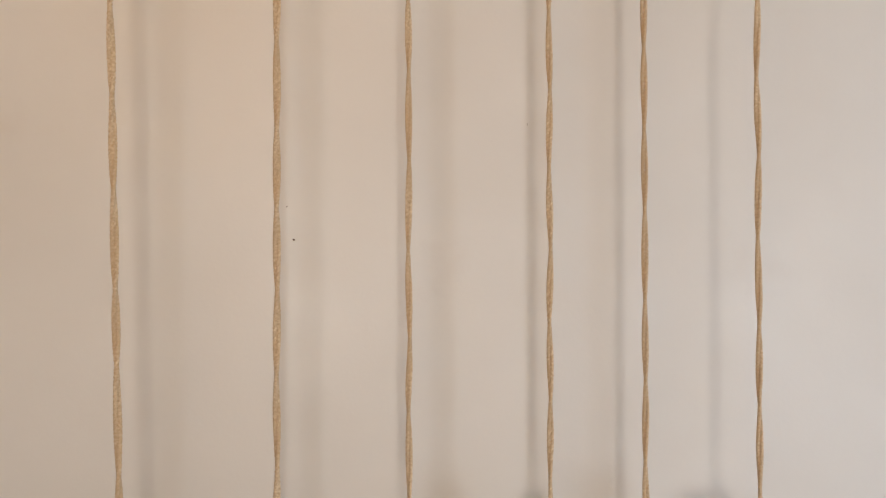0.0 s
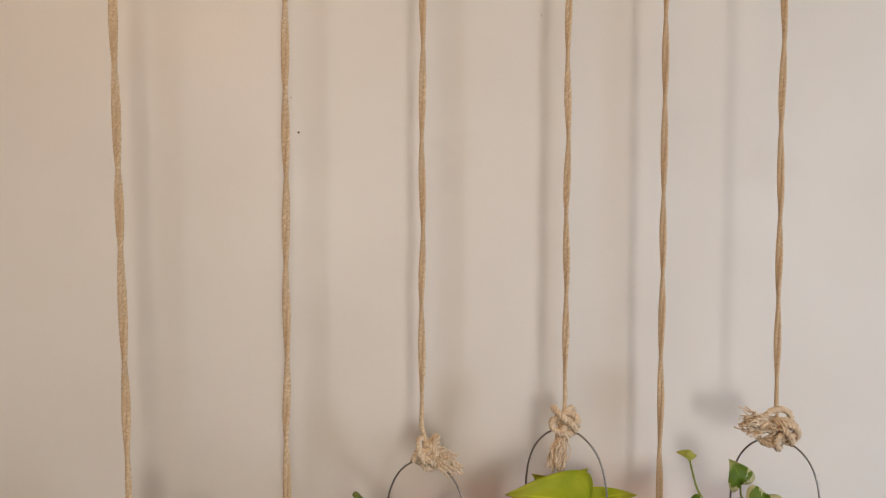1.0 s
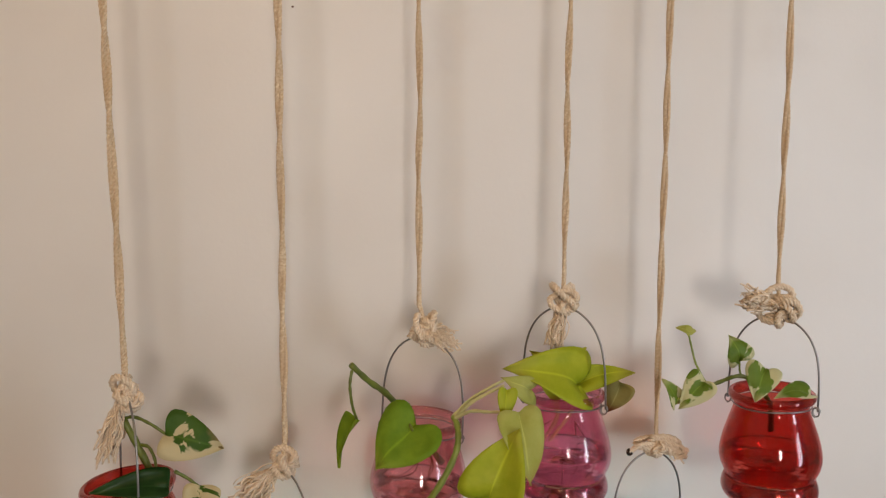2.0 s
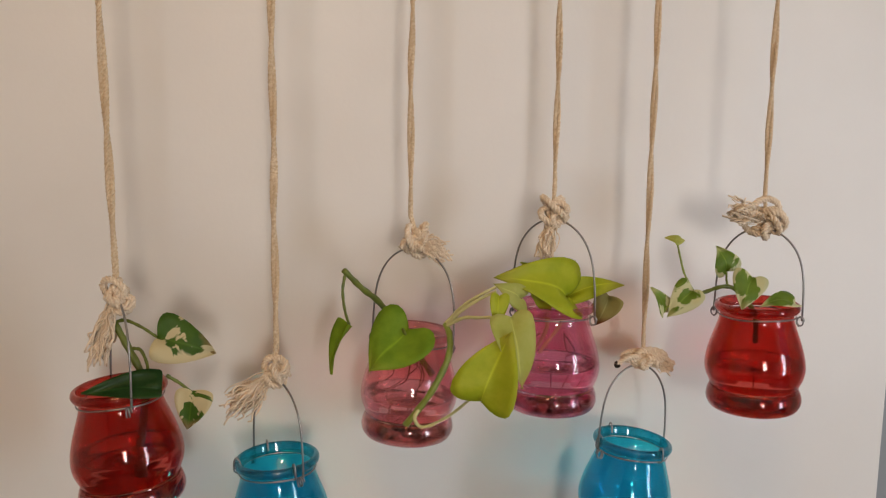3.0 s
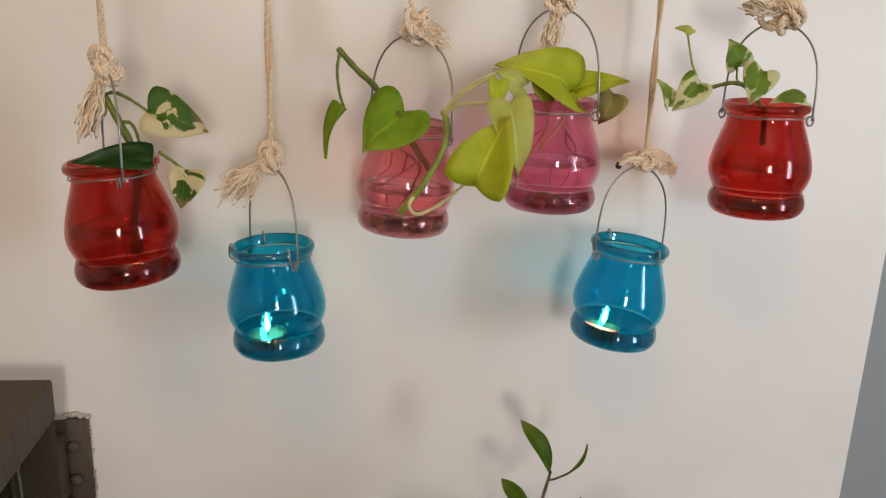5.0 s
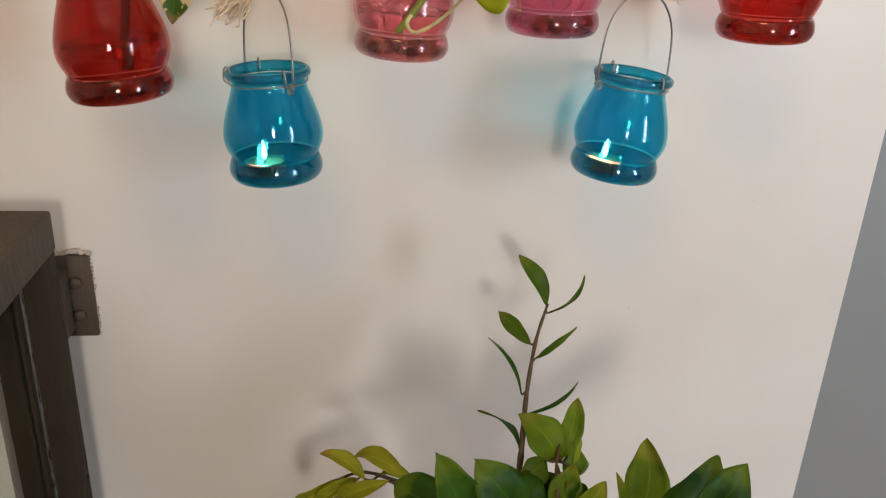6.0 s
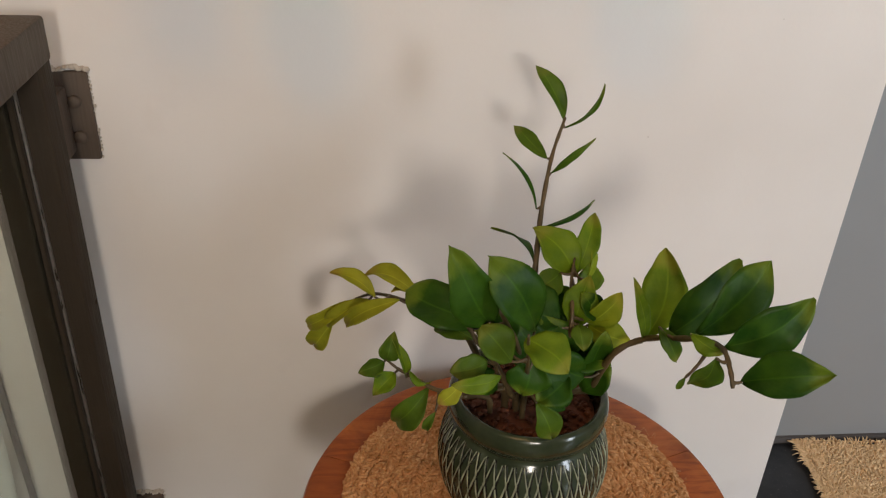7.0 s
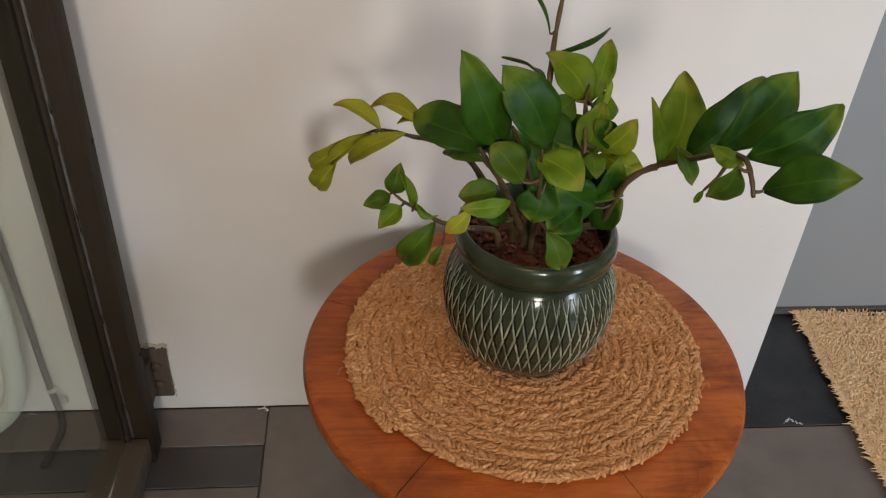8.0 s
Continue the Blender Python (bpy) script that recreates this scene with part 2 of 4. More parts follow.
# ---- structure ----
def setting(name, lo, hi, material, label="", bevel=0.0):
    ob = solid(name, lo, hi, material.m, None, label, bevel)
    return tagged(ob, kind="structure")


setting("wall_north", (-2.0, 0.0, 0.0), (0.645, 0.3, 2.6), WALL, "warm white painted wall with soft shadows", 0.002)
setting("wall_recess", (0.645, 0.222, 0.0), (2.0, 0.3, 2.6), GREY_PAINT, "flat grey painted door panel in a recess")


def wall_with_opening(name, axis, at, thick, span, hole, material):
    """A wall across x or y with one rectangular opening: hole is (from, to, low, high)."""
    bm = bmesh.new()
    for a, b, low, high in ((span[0], hole[0], 0, 2.6), (hole[1], span[1], 0, 2.6), (hole[0], hole[1], 0, hole[2]), (hole[0], hole[1], hole[3], 2.6)):
        if high - low > 0.001:
            box(bm, (at, a, low) if axis == "y" else (a, at, low), (at + thick, b, high) if axis == "y" else (b, at + thick, high))
    return tagged(part(name, bm, material.m, None), kind="structure")


wall_with_opening("wall_east", "y", 2.0, 0.1, (-3.6, 0.3), (-2.3, -1.0, 0.0, 2.1), WALL)
setting("wall_west", (-2.1, -3.6, 0.0), (-2.0, 0.3, 2.6), WALL)
wall_with_opening("wall_south", "x", -3.7, 0.1, (-2.1, 2.1), (0.03, 0.41, 1.25, 1.85), WALL)
setting("ceiling", (-2.1, -3.7, 2.6), (2.1, 0.3, 2.7), CEILING)
floor = setting("floor", (-2.1, -3.7, -0.12), (2.1, 0.3, -0.004), GROUT, "grey tiled floor with dark joints")


def plain(material):
    return material.m if isinstance(material, Mat) else material


def local(name, verts, faces, material, parent, label="", smooth=True):
    """A part built in its parent's own axes."""
    ob = new(name, mesh_of(name, verts, faces, plain(material), smooth))
    ob.parent = parent
    return tagged(ob, label)


def joined(*shapes):
    verts, faces = [], []
    for v, f in shapes:
        n = len(verts)
        verts += [tuple(p) for p in v]
        faces += [tuple(i + n for i in q) for q in f]
    return verts, faces


def moved(shape, m):
    return [m @ Vector(v) for v in shape[0]], shape[1]


def ball(centre, size, n=10, rows=6):
    prof = [(max(1e-4, math.sin(math.pi * k / rows)), -math.cos(math.pi * k / rows)) for k in range(rows + 1)]
    v, f = lathe(prof, n, closed=False)
    return [(centre[0] + a * size[0], centre[1] + b * size[1], centre[2] + c * size[2]) for a, b, c in v], f


# ---- cotton cords ----
def cord(path, radius, rng, lay=0.0105, n=6, step=0.0022):
    """Three twisted yarns along a path."""
    p = np.array([tuple(v) for v in path], float)
    s = np.r_[0, np.cumsum(np.linalg.norm(np.diff(p, axis=0), axis=1))]
    count = max(6, int(s[-1] / step))
    at = np.linspace(0, s[-1], count)
    q = np.stack([np.interp(at, s, p[:, k]) for k in range(3)], 1)
    d = np.gradient(q, axis=0)
    d /= np.linalg.norm(d, axis=1)[:, None] + 1e-12
    a = np.cross(d, (0.3, 0.9, 0.31))
    a /= np.linalg.norm(a, axis=1)[:, None] + 1e-12
    b = np.cross(d, a)
    first = rng.uniform(0, 6.28)
    many = []
    for k in range(3):
        w = first + 2 * np.pi * (at / lay + k / 3)
        yarn = q + radius * 0.64 * (np.cos(w)[:, None] * a + np.sin(w)[:, None] * b)
        many.append((yarn, radius * 0.47))
    return tubes(many, n)


def hanging_cord(x, low_x, y, low, high, rng, other):
    """The path of one of two cords that wind round each other on their way up."""
    z = np.arange(low, high, 0.012)
    turn = np.cumsum(rng.uniform(0.2, 0.55, len(z))) * 1.15 + (np.pi if other else 0)
    r = 0.0019 * np.minimum(1, 0.4 + (z - low) * 10)
    drift = (low_x - x) * (high - z) / (high - low)
    return np.stack([x + drift + r * np.cos(turn), y + r * np.sin(turn), z], 1)


def frayed(start, end, rng, count, spread, radius=0.00072):
    many = []
    a, b = Vector(start), Vector(end)
    for _ in range(count):
        off = Vector(rng.normal(0, spread, 3))
        stop = a.lerp(b, rng.uniform(0.6, 1.1)) + off
        pts = [a + Vector(rng.normal(0, 0.0022, 3))]
        for k in range(1, 7):
            pts.append(a.lerp(stop, k / 6) + off * 0.25 * math.sin(k / 6 * math.pi) + Vector(rng.normal(0, 0.0013, 3)))
        path = smooth_path(pts, 3)
        many.append((path, np.linspace(radius, radius * 0.7, len(path))))
    return tubes(many, 5)


def knot_path(centre, size, rng, winds=(2, 3)):
    """A torus knot, turned at random and squeezed to the given half sizes."""
    t = np.linspace(0, 2 * np.pi, 90)
    p, q = winds
    r = 1.0 + 0.5 * np.cos(q * t)
    pts = np.stack([r * np.cos(p * t), r * np.sin(p * t), 0.75 * np.sin(q * t)], 1) / 1.5
    turn = np.array(Euler((rng.uniform(0.9, 2.2), rng.uniform(-0.5, 0.5), rng.uniform(0, 6.28))).to_matrix())
    return np.array(centre) + (pts @ turn.T) * np.array(size)


def rope_hanger(x, y, knot, size, tails, seed, label, thick=0.002):
    """A doubled cord from the ceiling down to a knot on a jar's handle, with loose ends (end, yarns, spread)."""
    rng = np.random.default_rng(seed)
    ob = thing("rope_hanger", label, "rope", "rope hangers on the wall", (x, y, 2.6))
    top = (x, y, knot[2] + size[2] * 0.8)
    for other in (False, True):
        path = [Vector(knot) + Vector((0, 0, size[2] * 0.3))] + [Vector(p) for p in hanging_cord(x, knot[0] if abs(knot[0] - x) > 0.02 else x, y, top[2] + 0.012, 2.6, rng, other)]
        raw("cord", *cord(path, thick, rng), YELLOWED.m, ob, "slightly yellowed twisted cord")
    raw("knot", *joined(
        cord(knot_path(knot, [q * 1.2 for q in size], rng, (2, 3)), 0.0035, rng, n=5),
        cord(knot_path(Vector(knot) + Vector((0.003, -0.002, -size[2] * 0.35)), [q * 0.95 for q in size], rng, (2, 5)), 0.0034, rng, n=5)), COTTON.m, ob, "tight lumpy cord knot")
    for end, yarns, spread in tails:
        if yarns == 0:
            mid = Vector(knot).lerp(Vector(end), 0.6) + Vector((0, -0.004, 0.006))
            raw("loose_end", *cord(smooth_path([knot, mid, end], 6), 0.003, rng, n=5), COTTON.m, ob)
        else:
            mid = Vector(knot).lerp(Vector(end), 0.35)
            raw("frayed_end", *joined(
                frayed(knot, end, rng, yarns, spread), frayed(mid, end, rng, yarns * 2, spread * 1.1, 0.0013)), COTTON.m, ob, "frayed fluffy cord end")
    return ob


# ---- glass jars ----
JAR_OUT = [(0.036, 0.0), (0.043, 0.002), (0.0468, 0.008), (0.0472, 0.014), (0.0455, 0.020), (0.0438, 0.0235), (0.0452, 0.028),
           (0.0482, 0.035), (0.0497, 0.043), (0.0488, 0.053), (0.0458, 0.065), (0.0417, 0.077), (0.0378, 0.088), (0.0362, 0.0945), (0.0368, 0.0985),
           (0.0405, 0.1005), (0.0422, 0.104), (0.0412, 0.1075), (0.039, 0.109)]
JAR_IN = [(0.0372, 0.1085), (0.0362, 0.105), (0.0345, 0.0985), (0.0336, 0.0945), (0.0351, 0.088), (0.0389, 0.077), (0.043, 0.065),
          (0.046, 0.053), (0.0469, 0.043), (0.0456, 0.036), (0.0428, 0.0285), (0.0416, 0.0235), (0.0432, 0.0195), (0.0446, 0.014), (0.044, 0.008), (0.040, 0.0042), (0.034, 0.0028), (0.0005, 0.0026)]
JAR_OUT = [(r, z * 1.035) for r, z in JAR_OUT]
JAR_IN = [(r, z * 1.035) for r, z in JAR_IN]


def dense(profile, per=3):
    return [(p[0], p[1]) for p in smooth_path([(r, z, 0) for r, z in profile], per)]


def jar_inside(z):
    return float(np.interp(z, [p[1] for p in reversed(JAR_IN)], [p[0] for p in reversed(JAR_IN)]))


def jar(base, lean, turn, knot, glass, label, group, clips=False):
    """A bulbous glass jar with a wire round its neck and a wire handle up to the knot. turn: of the handle's hooks, from +x towards the viewer."""
    ob = thing("hanging_jar", label, "jar", group)
    ob.matrix_basis = pose(*base, lean[0], lean[1], 0)
    m = ob.matrix_basis
    out, back_in = dense(JAR_OUT), dense(JAR_IN)
    foot_top, lip_low = 0.0244, 0.1016
    body = [p for p in out if foot_top < p[1] < lip_low] + [p for p in back_in if foot_top < p[1] < lip_low]
    local("glass", *lathe(body, 72), glass, ob)
    lip = [p for p in out if p[1] > lip_low + 0.0003] + [p for p in back_in if p[1] > lip_low + 0.0003]
    local("lip", *lathe(lip, 72), THICK[glass], ob, "thick rolled glass rim")
    foot = [p for p in out if p[1] < foot_top - 0.0003] + [p for p in back_in if p[1] < foot_top - 0.0003] + [(0.0004, 0.0)]
    local("foot", *lathe([(max(r, 0.0004), z) for r, z in foot], 72), THICK[glass], ob, "thick glass foot")
    ring = [(0.0382 * math.cos(a), 0.0382 * math.sin(a), 0.0999 + 0.0006 * math.sin(3 * a)) for a in np.linspace(0, 2 * math.pi, 60)]
    local("neck_wire", *tube(ring, 0.0008, 6), WIRE, ob, "thin wire round the neck")
    back = m.inverted()
    a = radians(turn)
    side = Vector((math.cos(a), -math.sin(a), 0))
    for s in (-1, 1):
        spot = side * s * 0.0405 + Vector((0, 0, 0.0999))
        up = Vector((0, 0, 1))
        loop = [spot + side * s * (0.003 + 0.0032 * math.cos(w)) + up * (0.0045 * math.sin(w) - 0.002) + side.cross(up) * (0.0004 * w) for w in np.linspace(0, 11, 34)]
        local("wire_loop", *tube(loop, 0.0008, 6), WIRE, ob)
    if clips:
        for w in (1.9, 3.3, 5.2):
            p = Vector((math.cos(w), math.sin(w), 0))
            bent = [p * 0.0385 + Vector((0, 0, 0.099)), p * 0.0425 + Vector((0, 0, 0.103)), p * 0.042 + Vector((0, 0, 0.112)), p * 0.0395 + Vector((0, 0, 0.1155)), p * 0.0365 + Vector((0, 0, 0.111)), p * 0.0355 + Vector((0, 0, 0.105))]
            local("wire_clip", *tube(smooth_path(bent, 4), 0.0009, 6), WIRE, ob)
    top = back @ Vector(knot)
    path = []
    left, right = side * -0.0445 + Vector((0, 0, 0.098)), side * 0.0445 + Vector((0, 0, 0.098))
    for w in np.linspace(0, math.pi, 44):
        c = -math.cos(w)
        wide = math.copysign(abs(c) ** 0.95, c)
        mid = (left + right) / 2
        lift = math.sin(w) ** 0.74
        path.append(mid + (right - left) * 0.5 * wide * (1 + 0.06 * math.sin(2 * w) ** 2) + (top - mid) * lift)
    local("wire_handle", *tube(path, 0.00105, 8), WIRE, ob, "thin bent wire handle")
    return ob


def water(base, lean, level, label):
    ob = thing("water", label, "water")
    ob.matrix_basis = pose(*base, lean[0], lean[1], 0)
    zs = np.linspace(0.0035, level, 22)
    prof = [(0.0005, 0.0032)] + [(jar_inside(z) - 0.0005, z) for z in zs] + [(jar_inside(level) - 0.004, level - 0.0006), (0.0005, level - 0.0008)]
    v, f = lathe(prof, 56, closed=True)
    local("water_body", v, f, WATER, ob).visible_shadow = False
    return ob


def pebbles(base, lean, seed, label):
    rng = np.random.default_rng(seed)
    m = pose(*base, lean[0], lean[1], 0)
    shapes = []
    for k in range(26):
        a, r = rng.uniform(0, 6.28), 0.036 * math.sqrt(rng.uniform(0, 1))
        s = rng.uniform(0.003, 0.0062)
        shapes.append(moved(ball((r * math.cos(a), r * math.sin(a), 0.0045 + s * 0.7 + rng.uniform(0, 0.004)), (s, s * rng.uniform(0.7, 1), s * rng.uniform(0.5, 0.8)), 8, 5), m))
    ob = new("pebbles", mesh_of("pebbles", *joined(*shapes), PEBBLE.m))
    return tagged(ob, label, "pebbles", kind="stuff")


def pebble_material():
    m = Mat("mixed pebbles", (0.1, 0.07, 0.05), 0.75)
    island = m.node("ShaderNodeNewGeometry").outputs["Random Per Island"]
    m.colour(m.ramp(island, (0.0, (0.1, 0.07, 0.05)), (0.3, (0.3, 0.16, 0.08)), (0.55, (0.16, 0.17, 0.08)), (0.8, (0.55, 0.38, 0.25)), (1.0, (0.2, 0.12, 0.14))))
    return m


PEBBLE = pebble_material()


# ---- leaves ----
def leaf_material(name, deep, light, tip, gloss=0.35, variegated=0.0, cream=(0.66, 0.58, 0.34)):
    m = Mat(name, deep, gloss)
    uv = m.node("ShaderNodeUVMap").outputs[0]
    sep = m.node("ShaderNodeSeparateXYZ")
    link(uv, sep.inputs[0])
    u, v = sep.outputs[0], sep.outputs[1]
    w = m.coords()
    rnd = m.node("ShaderNodeObjectInfo").outputs["Random"]
    a = m.mix(m.ramp(m.noise(w, 45, 5), (0.35, (0, 0, 0)), (0.7, (1, 1, 1))), deep, light)
    a = m.mix(m.math("MULTIPLY", rnd, 0.35), a, light)
    rib = m.math("ABSOLUTE", m.math("SUBTRACT", v, 0.5))
    a = m.mix(m.ramp(rib, (0.0, (0.55,) * 3), (0.035, (0, 0, 0))), a, tuple(min(1, c * 1.5) for c in light))
    slant = m.math("SUBTRACT", m.math("MULTIPLY", u, 11.0), m.math("MULTIPLY", rib, 9.0))
    vein = m.math("SINE", m.math("MULTIPLY", slant, 6.28))
    a = m.mix(m.ramp(vein, (0.9, (0, 0, 0)), (1.0, (0.08,) * 3)), a, light)
    a = m.mix(m.ramp(m.math("ADD", u, m.math("MULTIPLY", m.noise(w, 70, 3), 0.25)), (0.86, (0, 0, 0)), (1.12, (0.9,) * 3)), a, tip)
    if variegated:
        cloud = m.math("ADD", m.noise(w, 30, 3, 0.6, 0.9), m.math("MULTIPLY", rib, 0.4))
        a = m.mix(m.ramp(cloud, (variegated, (0, 0, 0)), (variegated + 0.03, (1, 1, 1))), a, cream)
    m.colour(a)
    m.set("Specular IOR Level", 0.2)
    m.rough(m.ramp(m.noise(w, 60, 3), (0.3, (gloss,) * 3), (0.7, (gloss + 0.18,) * 3)))
    m.bump(m.math("ADD", m.math("MULTIPLY", vein, 0.3), m.math("MULTIPLY", m.ramp(rib, (0, (0, 0, 0)), (0.05, (1, 1, 1))), 3.0)), 0.12, 0.0006)
    t = m.node("ShaderNodeBsdfTranslucent")
    link(a, t.inputs[0])
    s = m.node("ShaderNodeMixShader", Fac=0.28)
    link(m.b.outputs[0], s.inputs[1])
    link(t.outputs[0], s.inputs[2])
    link(s.outputs[0], m.t.nodes["Material Output"].inputs[0])
    return m


ZZ_DARK = leaf_material("glossy dark green leaf", (0.012, 0.058, 0.003), (0.045, 0.12, 0.007), (0.13, 0.2, 0.015), 0.36)
ZZ_MID = leaf_material("mid green leaf", (0.085, 0.17, 0.006), (0.18, 0.28, 0.013), (0.25, 0.28, 0.03), 0.38)
ZZ_YELLOW = leaf_material("yellow-green leaf", (0.26, 0.29, 0.016), (0.4, 0.41, 0.03), (0.4, 0.32, 0.05), 0.45)
ZZ_FRESH = leaf_material("fresh light green leaf", (0.16, 0.23, 0.009), (0.28, 0.36, 0.02), (0.36, 0.37, 0.03), 0.45)
ZZ_OLIVE = leaf_material("dull mid green leaf", (0.05, 0.11, 0.007), (0.1, 0.175, 0.012), (0.16, 0.2, 0.025), 0.4)
ZZ_STALK = painted("green-brown stalk", (0.11, 0.075, 0.03), 0.5, 0.45, 0.3, 60)
GREEN_STALK = painted("olive green stalk", (0.15, 0.19, 0.025), 0.4, 0.4, 0.3, 70)
LIGHT_STALK = painted("light green stalk", (0.26, 0.33, 0.05), 0.3, 0.4, 0.3, 70)
PALE_STALK = painted("pale green leaf stalk", (0.66, 0.64, 0.3), 0.25, 0.4, 0.2, 60)
POTHOS = leaf_material("green heart leaf", (0.13, 0.25, 0.01), (0.24, 0.38, 0.022), (0.28, 0.38, 0.03), 0.42)
LIME = leaf_material("lime green leaf", (0.34, 0.42, 0.012), (0.5, 0.55, 0.035), (0.45, 0.45, 0.05), 0.4)
PALE_LEAF = leaf_material("pale underside of a lime leaf", (0.42, 0.46, 0.08), (0.54, 0.56, 0.16), (0.48, 0.46, 0.12), 0.5)
BROWNING = leaf_material("browning leaf", (0.3, 0.26, 0.08), (0.36, 0.33, 0.12), (0.2, 0.07, 0.03), 0.5)
DEEP_LEAF = leaf_material("dark green leaf", (0.008, 0.04, 0.008), (0.02, 0.07, 0.012), (0.03, 0.08, 0.015), 0.3)
CREAMY = leaf_material("green and cream leaf", (0.035, 0.1, 0.012), (0.08, 0.16, 0.02), (0.3, 0.2, 0.08), 0.35, 0.62)
CREAM_EDGE = leaf_material("green leaf with a cream edge", (0.1, 0.19, 0.015), (0.2, 0.3, 0.04), (0.45, 0.47, 0.18), 0.35, 0.63, (0.66, 0.66, 0.38))


HEART = [(0.0, 0.015), (-0.11, 0.15), (-0.15, 0.31), (-0.05, 0.45), (0.14, 0.5), (0.38, 0.44), (0.62, 0.31), (0.82, 0.16), (1.0, 0.004)]
HEART_EDGE = [tuple(p) for p in smooth_path([(a, b, 0) for a, b in HEART], 8)]


def heart_edge(u, lobe):
    """How far along and how far out the rim of a heart-shaped leaf lies; lobe: how far it reaches behind the stalk."""
    k = u * (len(HEART_EDGE) - 1)
    i = min(int(k), len(HEART_EDGE) - 2)
    a, b = (HEART_EDGE[i][q] + (HEART_EDGE[i + 1][q] - HEART_EDGE[i][q]) * (k - i) for q in (0, 1))
    return (a * lobe / 0.3 if a < 0 else a), max(b, 0.004)


def blade(base, tip, width, roll=0.0, heart=0.0, fold=0.25, droop=0.12, point=1.0, bulge=1.0, blunt=0.75, seed=0, nu=14, nv=8):
    """A leaf blade with two skins: base and tip, width, roll round its length, lobes behind the base, fold along the rib, droop of the length."""
    rng = np.random.default_rng(seed)
    a, b = Vector(base), Vector(tip)
    d = (b - a).normalized()
    long = (b - a).length
    face = Vector((0.05, -0.8, 0.6))
    n = (face - d * face.dot(d)).normalized()
    n = Matrix.Rotation(radians(roll), 3, d) @ n
    s = d.cross(n)
    wave = rng.uniform(0, 6.28)
    twist, uneven, bend = rng.normal(0, 0.2), rng.normal(0, 0.06), rng.normal(0, 0.045)
    top, uvs = [], []
    for i in range(nu + 1):
        u = i / nu
        if heart:
            rim, half = heart_edge(u, heart)
            half *= width
        else:
            half = 0.5 * width * math.sin(math.pi * min(1, u**bulge * 0.985 + 0.012)) ** blunt * (1 - 0.2 * point * u**4)
            half *= 1 + 0.06 * math.sin(8 * u + wave) + 0.03 * math.sin(19 * u + 2 * wave)
            rim = u
        turn = twist * (u - 0.3)
        s_u, n_u = s * math.cos(turn) + n * math.sin(turn), n * math.cos(turn) - s * math.sin(turn)
        sway = bend * long * (4 * u * (1 - u))
        for j in range(nv + 1):
            v = 2 * j / nv - 1
            along = u + (rim - u) * abs(v) ** (1.0 if heart else 1.2)
            h = fold * half * abs(v) ** 1.4 - droop * long * (4 * (u - 0.45) ** 2 - 0.8)
            h += 0.045 * width * math.sin(7 * u + 3 * v + wave) + 0.02 * width * v * math.sin(15 * u + wave)
            top.append(a + d * (along * long) + s_u * (v * half * (1 + uneven * (1 if v > 0 else -1)) + sway) + n_u * h)
            uvs.append((u, 0.5 + v / 2))
    count = len(top)
    thick = 0.00035
    verts = [p + n * thick for p in top] + [p - n * thick for p in top]
    faces = []
    w = nv + 1
    for i in range(nu):
        for j in range(nv):
            q = (i * w + j, i * w + j + 1, (i + 1) * w + j + 1, (i + 1) * w + j)
            faces.append(q)
            faces.append(tuple(k + count for k in reversed(q)))
    edge = [j for j in range(w)] + [i * w + nv for i in range(1, nu + 1)] + [nu * w + j for j in reversed(range(nv))] + [i * w for i in reversed(range(1, nu))]
    for k in range(len(edge)):
        p, q = edge[k], edge[(k + 1) % len(edge)]
        faces.append((q, p, p + count, q + count))
    return verts, faces, uvs + uvs


def leaf(base, tip, width, material, parent, **shape):
    verts, faces, uvs = blade(base, tip, width, **shape)
    ob = raw("leaf", verts, faces, plain(material), parent)
    layer = ob.data.uv_layers.new(name="UVMap")
    flat = np.array([uvs[l.vertex_index] for l in ob.data.loops], dtype=np.float32).ravel()
    layer.data.foreach_set("uv", flat)
    return ob


def stalk(name, points, r0, r1, material, parent, label=""):
    path = smooth_path(points, 6)
    n = len(path)
    r = [(r0 + (r1 - r0) * k / (n - 1)) * (1 + 0.12 * math.sin(k * 1.9)) for k in range(n)]
    return raw(name, *tube(path, r, 8), plain(material), parent, label)


def leaves(rows, parent, materials, seed, heart=0.0, wide=1.12, **shape):
    for k, (bx, by, bz, tx, ty, tz, width, roll) in enumerate(rows):
        leaf((bx, by, bz), (tx, ty, tz), width * wide, materials[k % len(materials)], parent, roll=roll + 14 * math.sin(7.3 * (seed + k)), heart=heart, seed=seed + k, **shape)


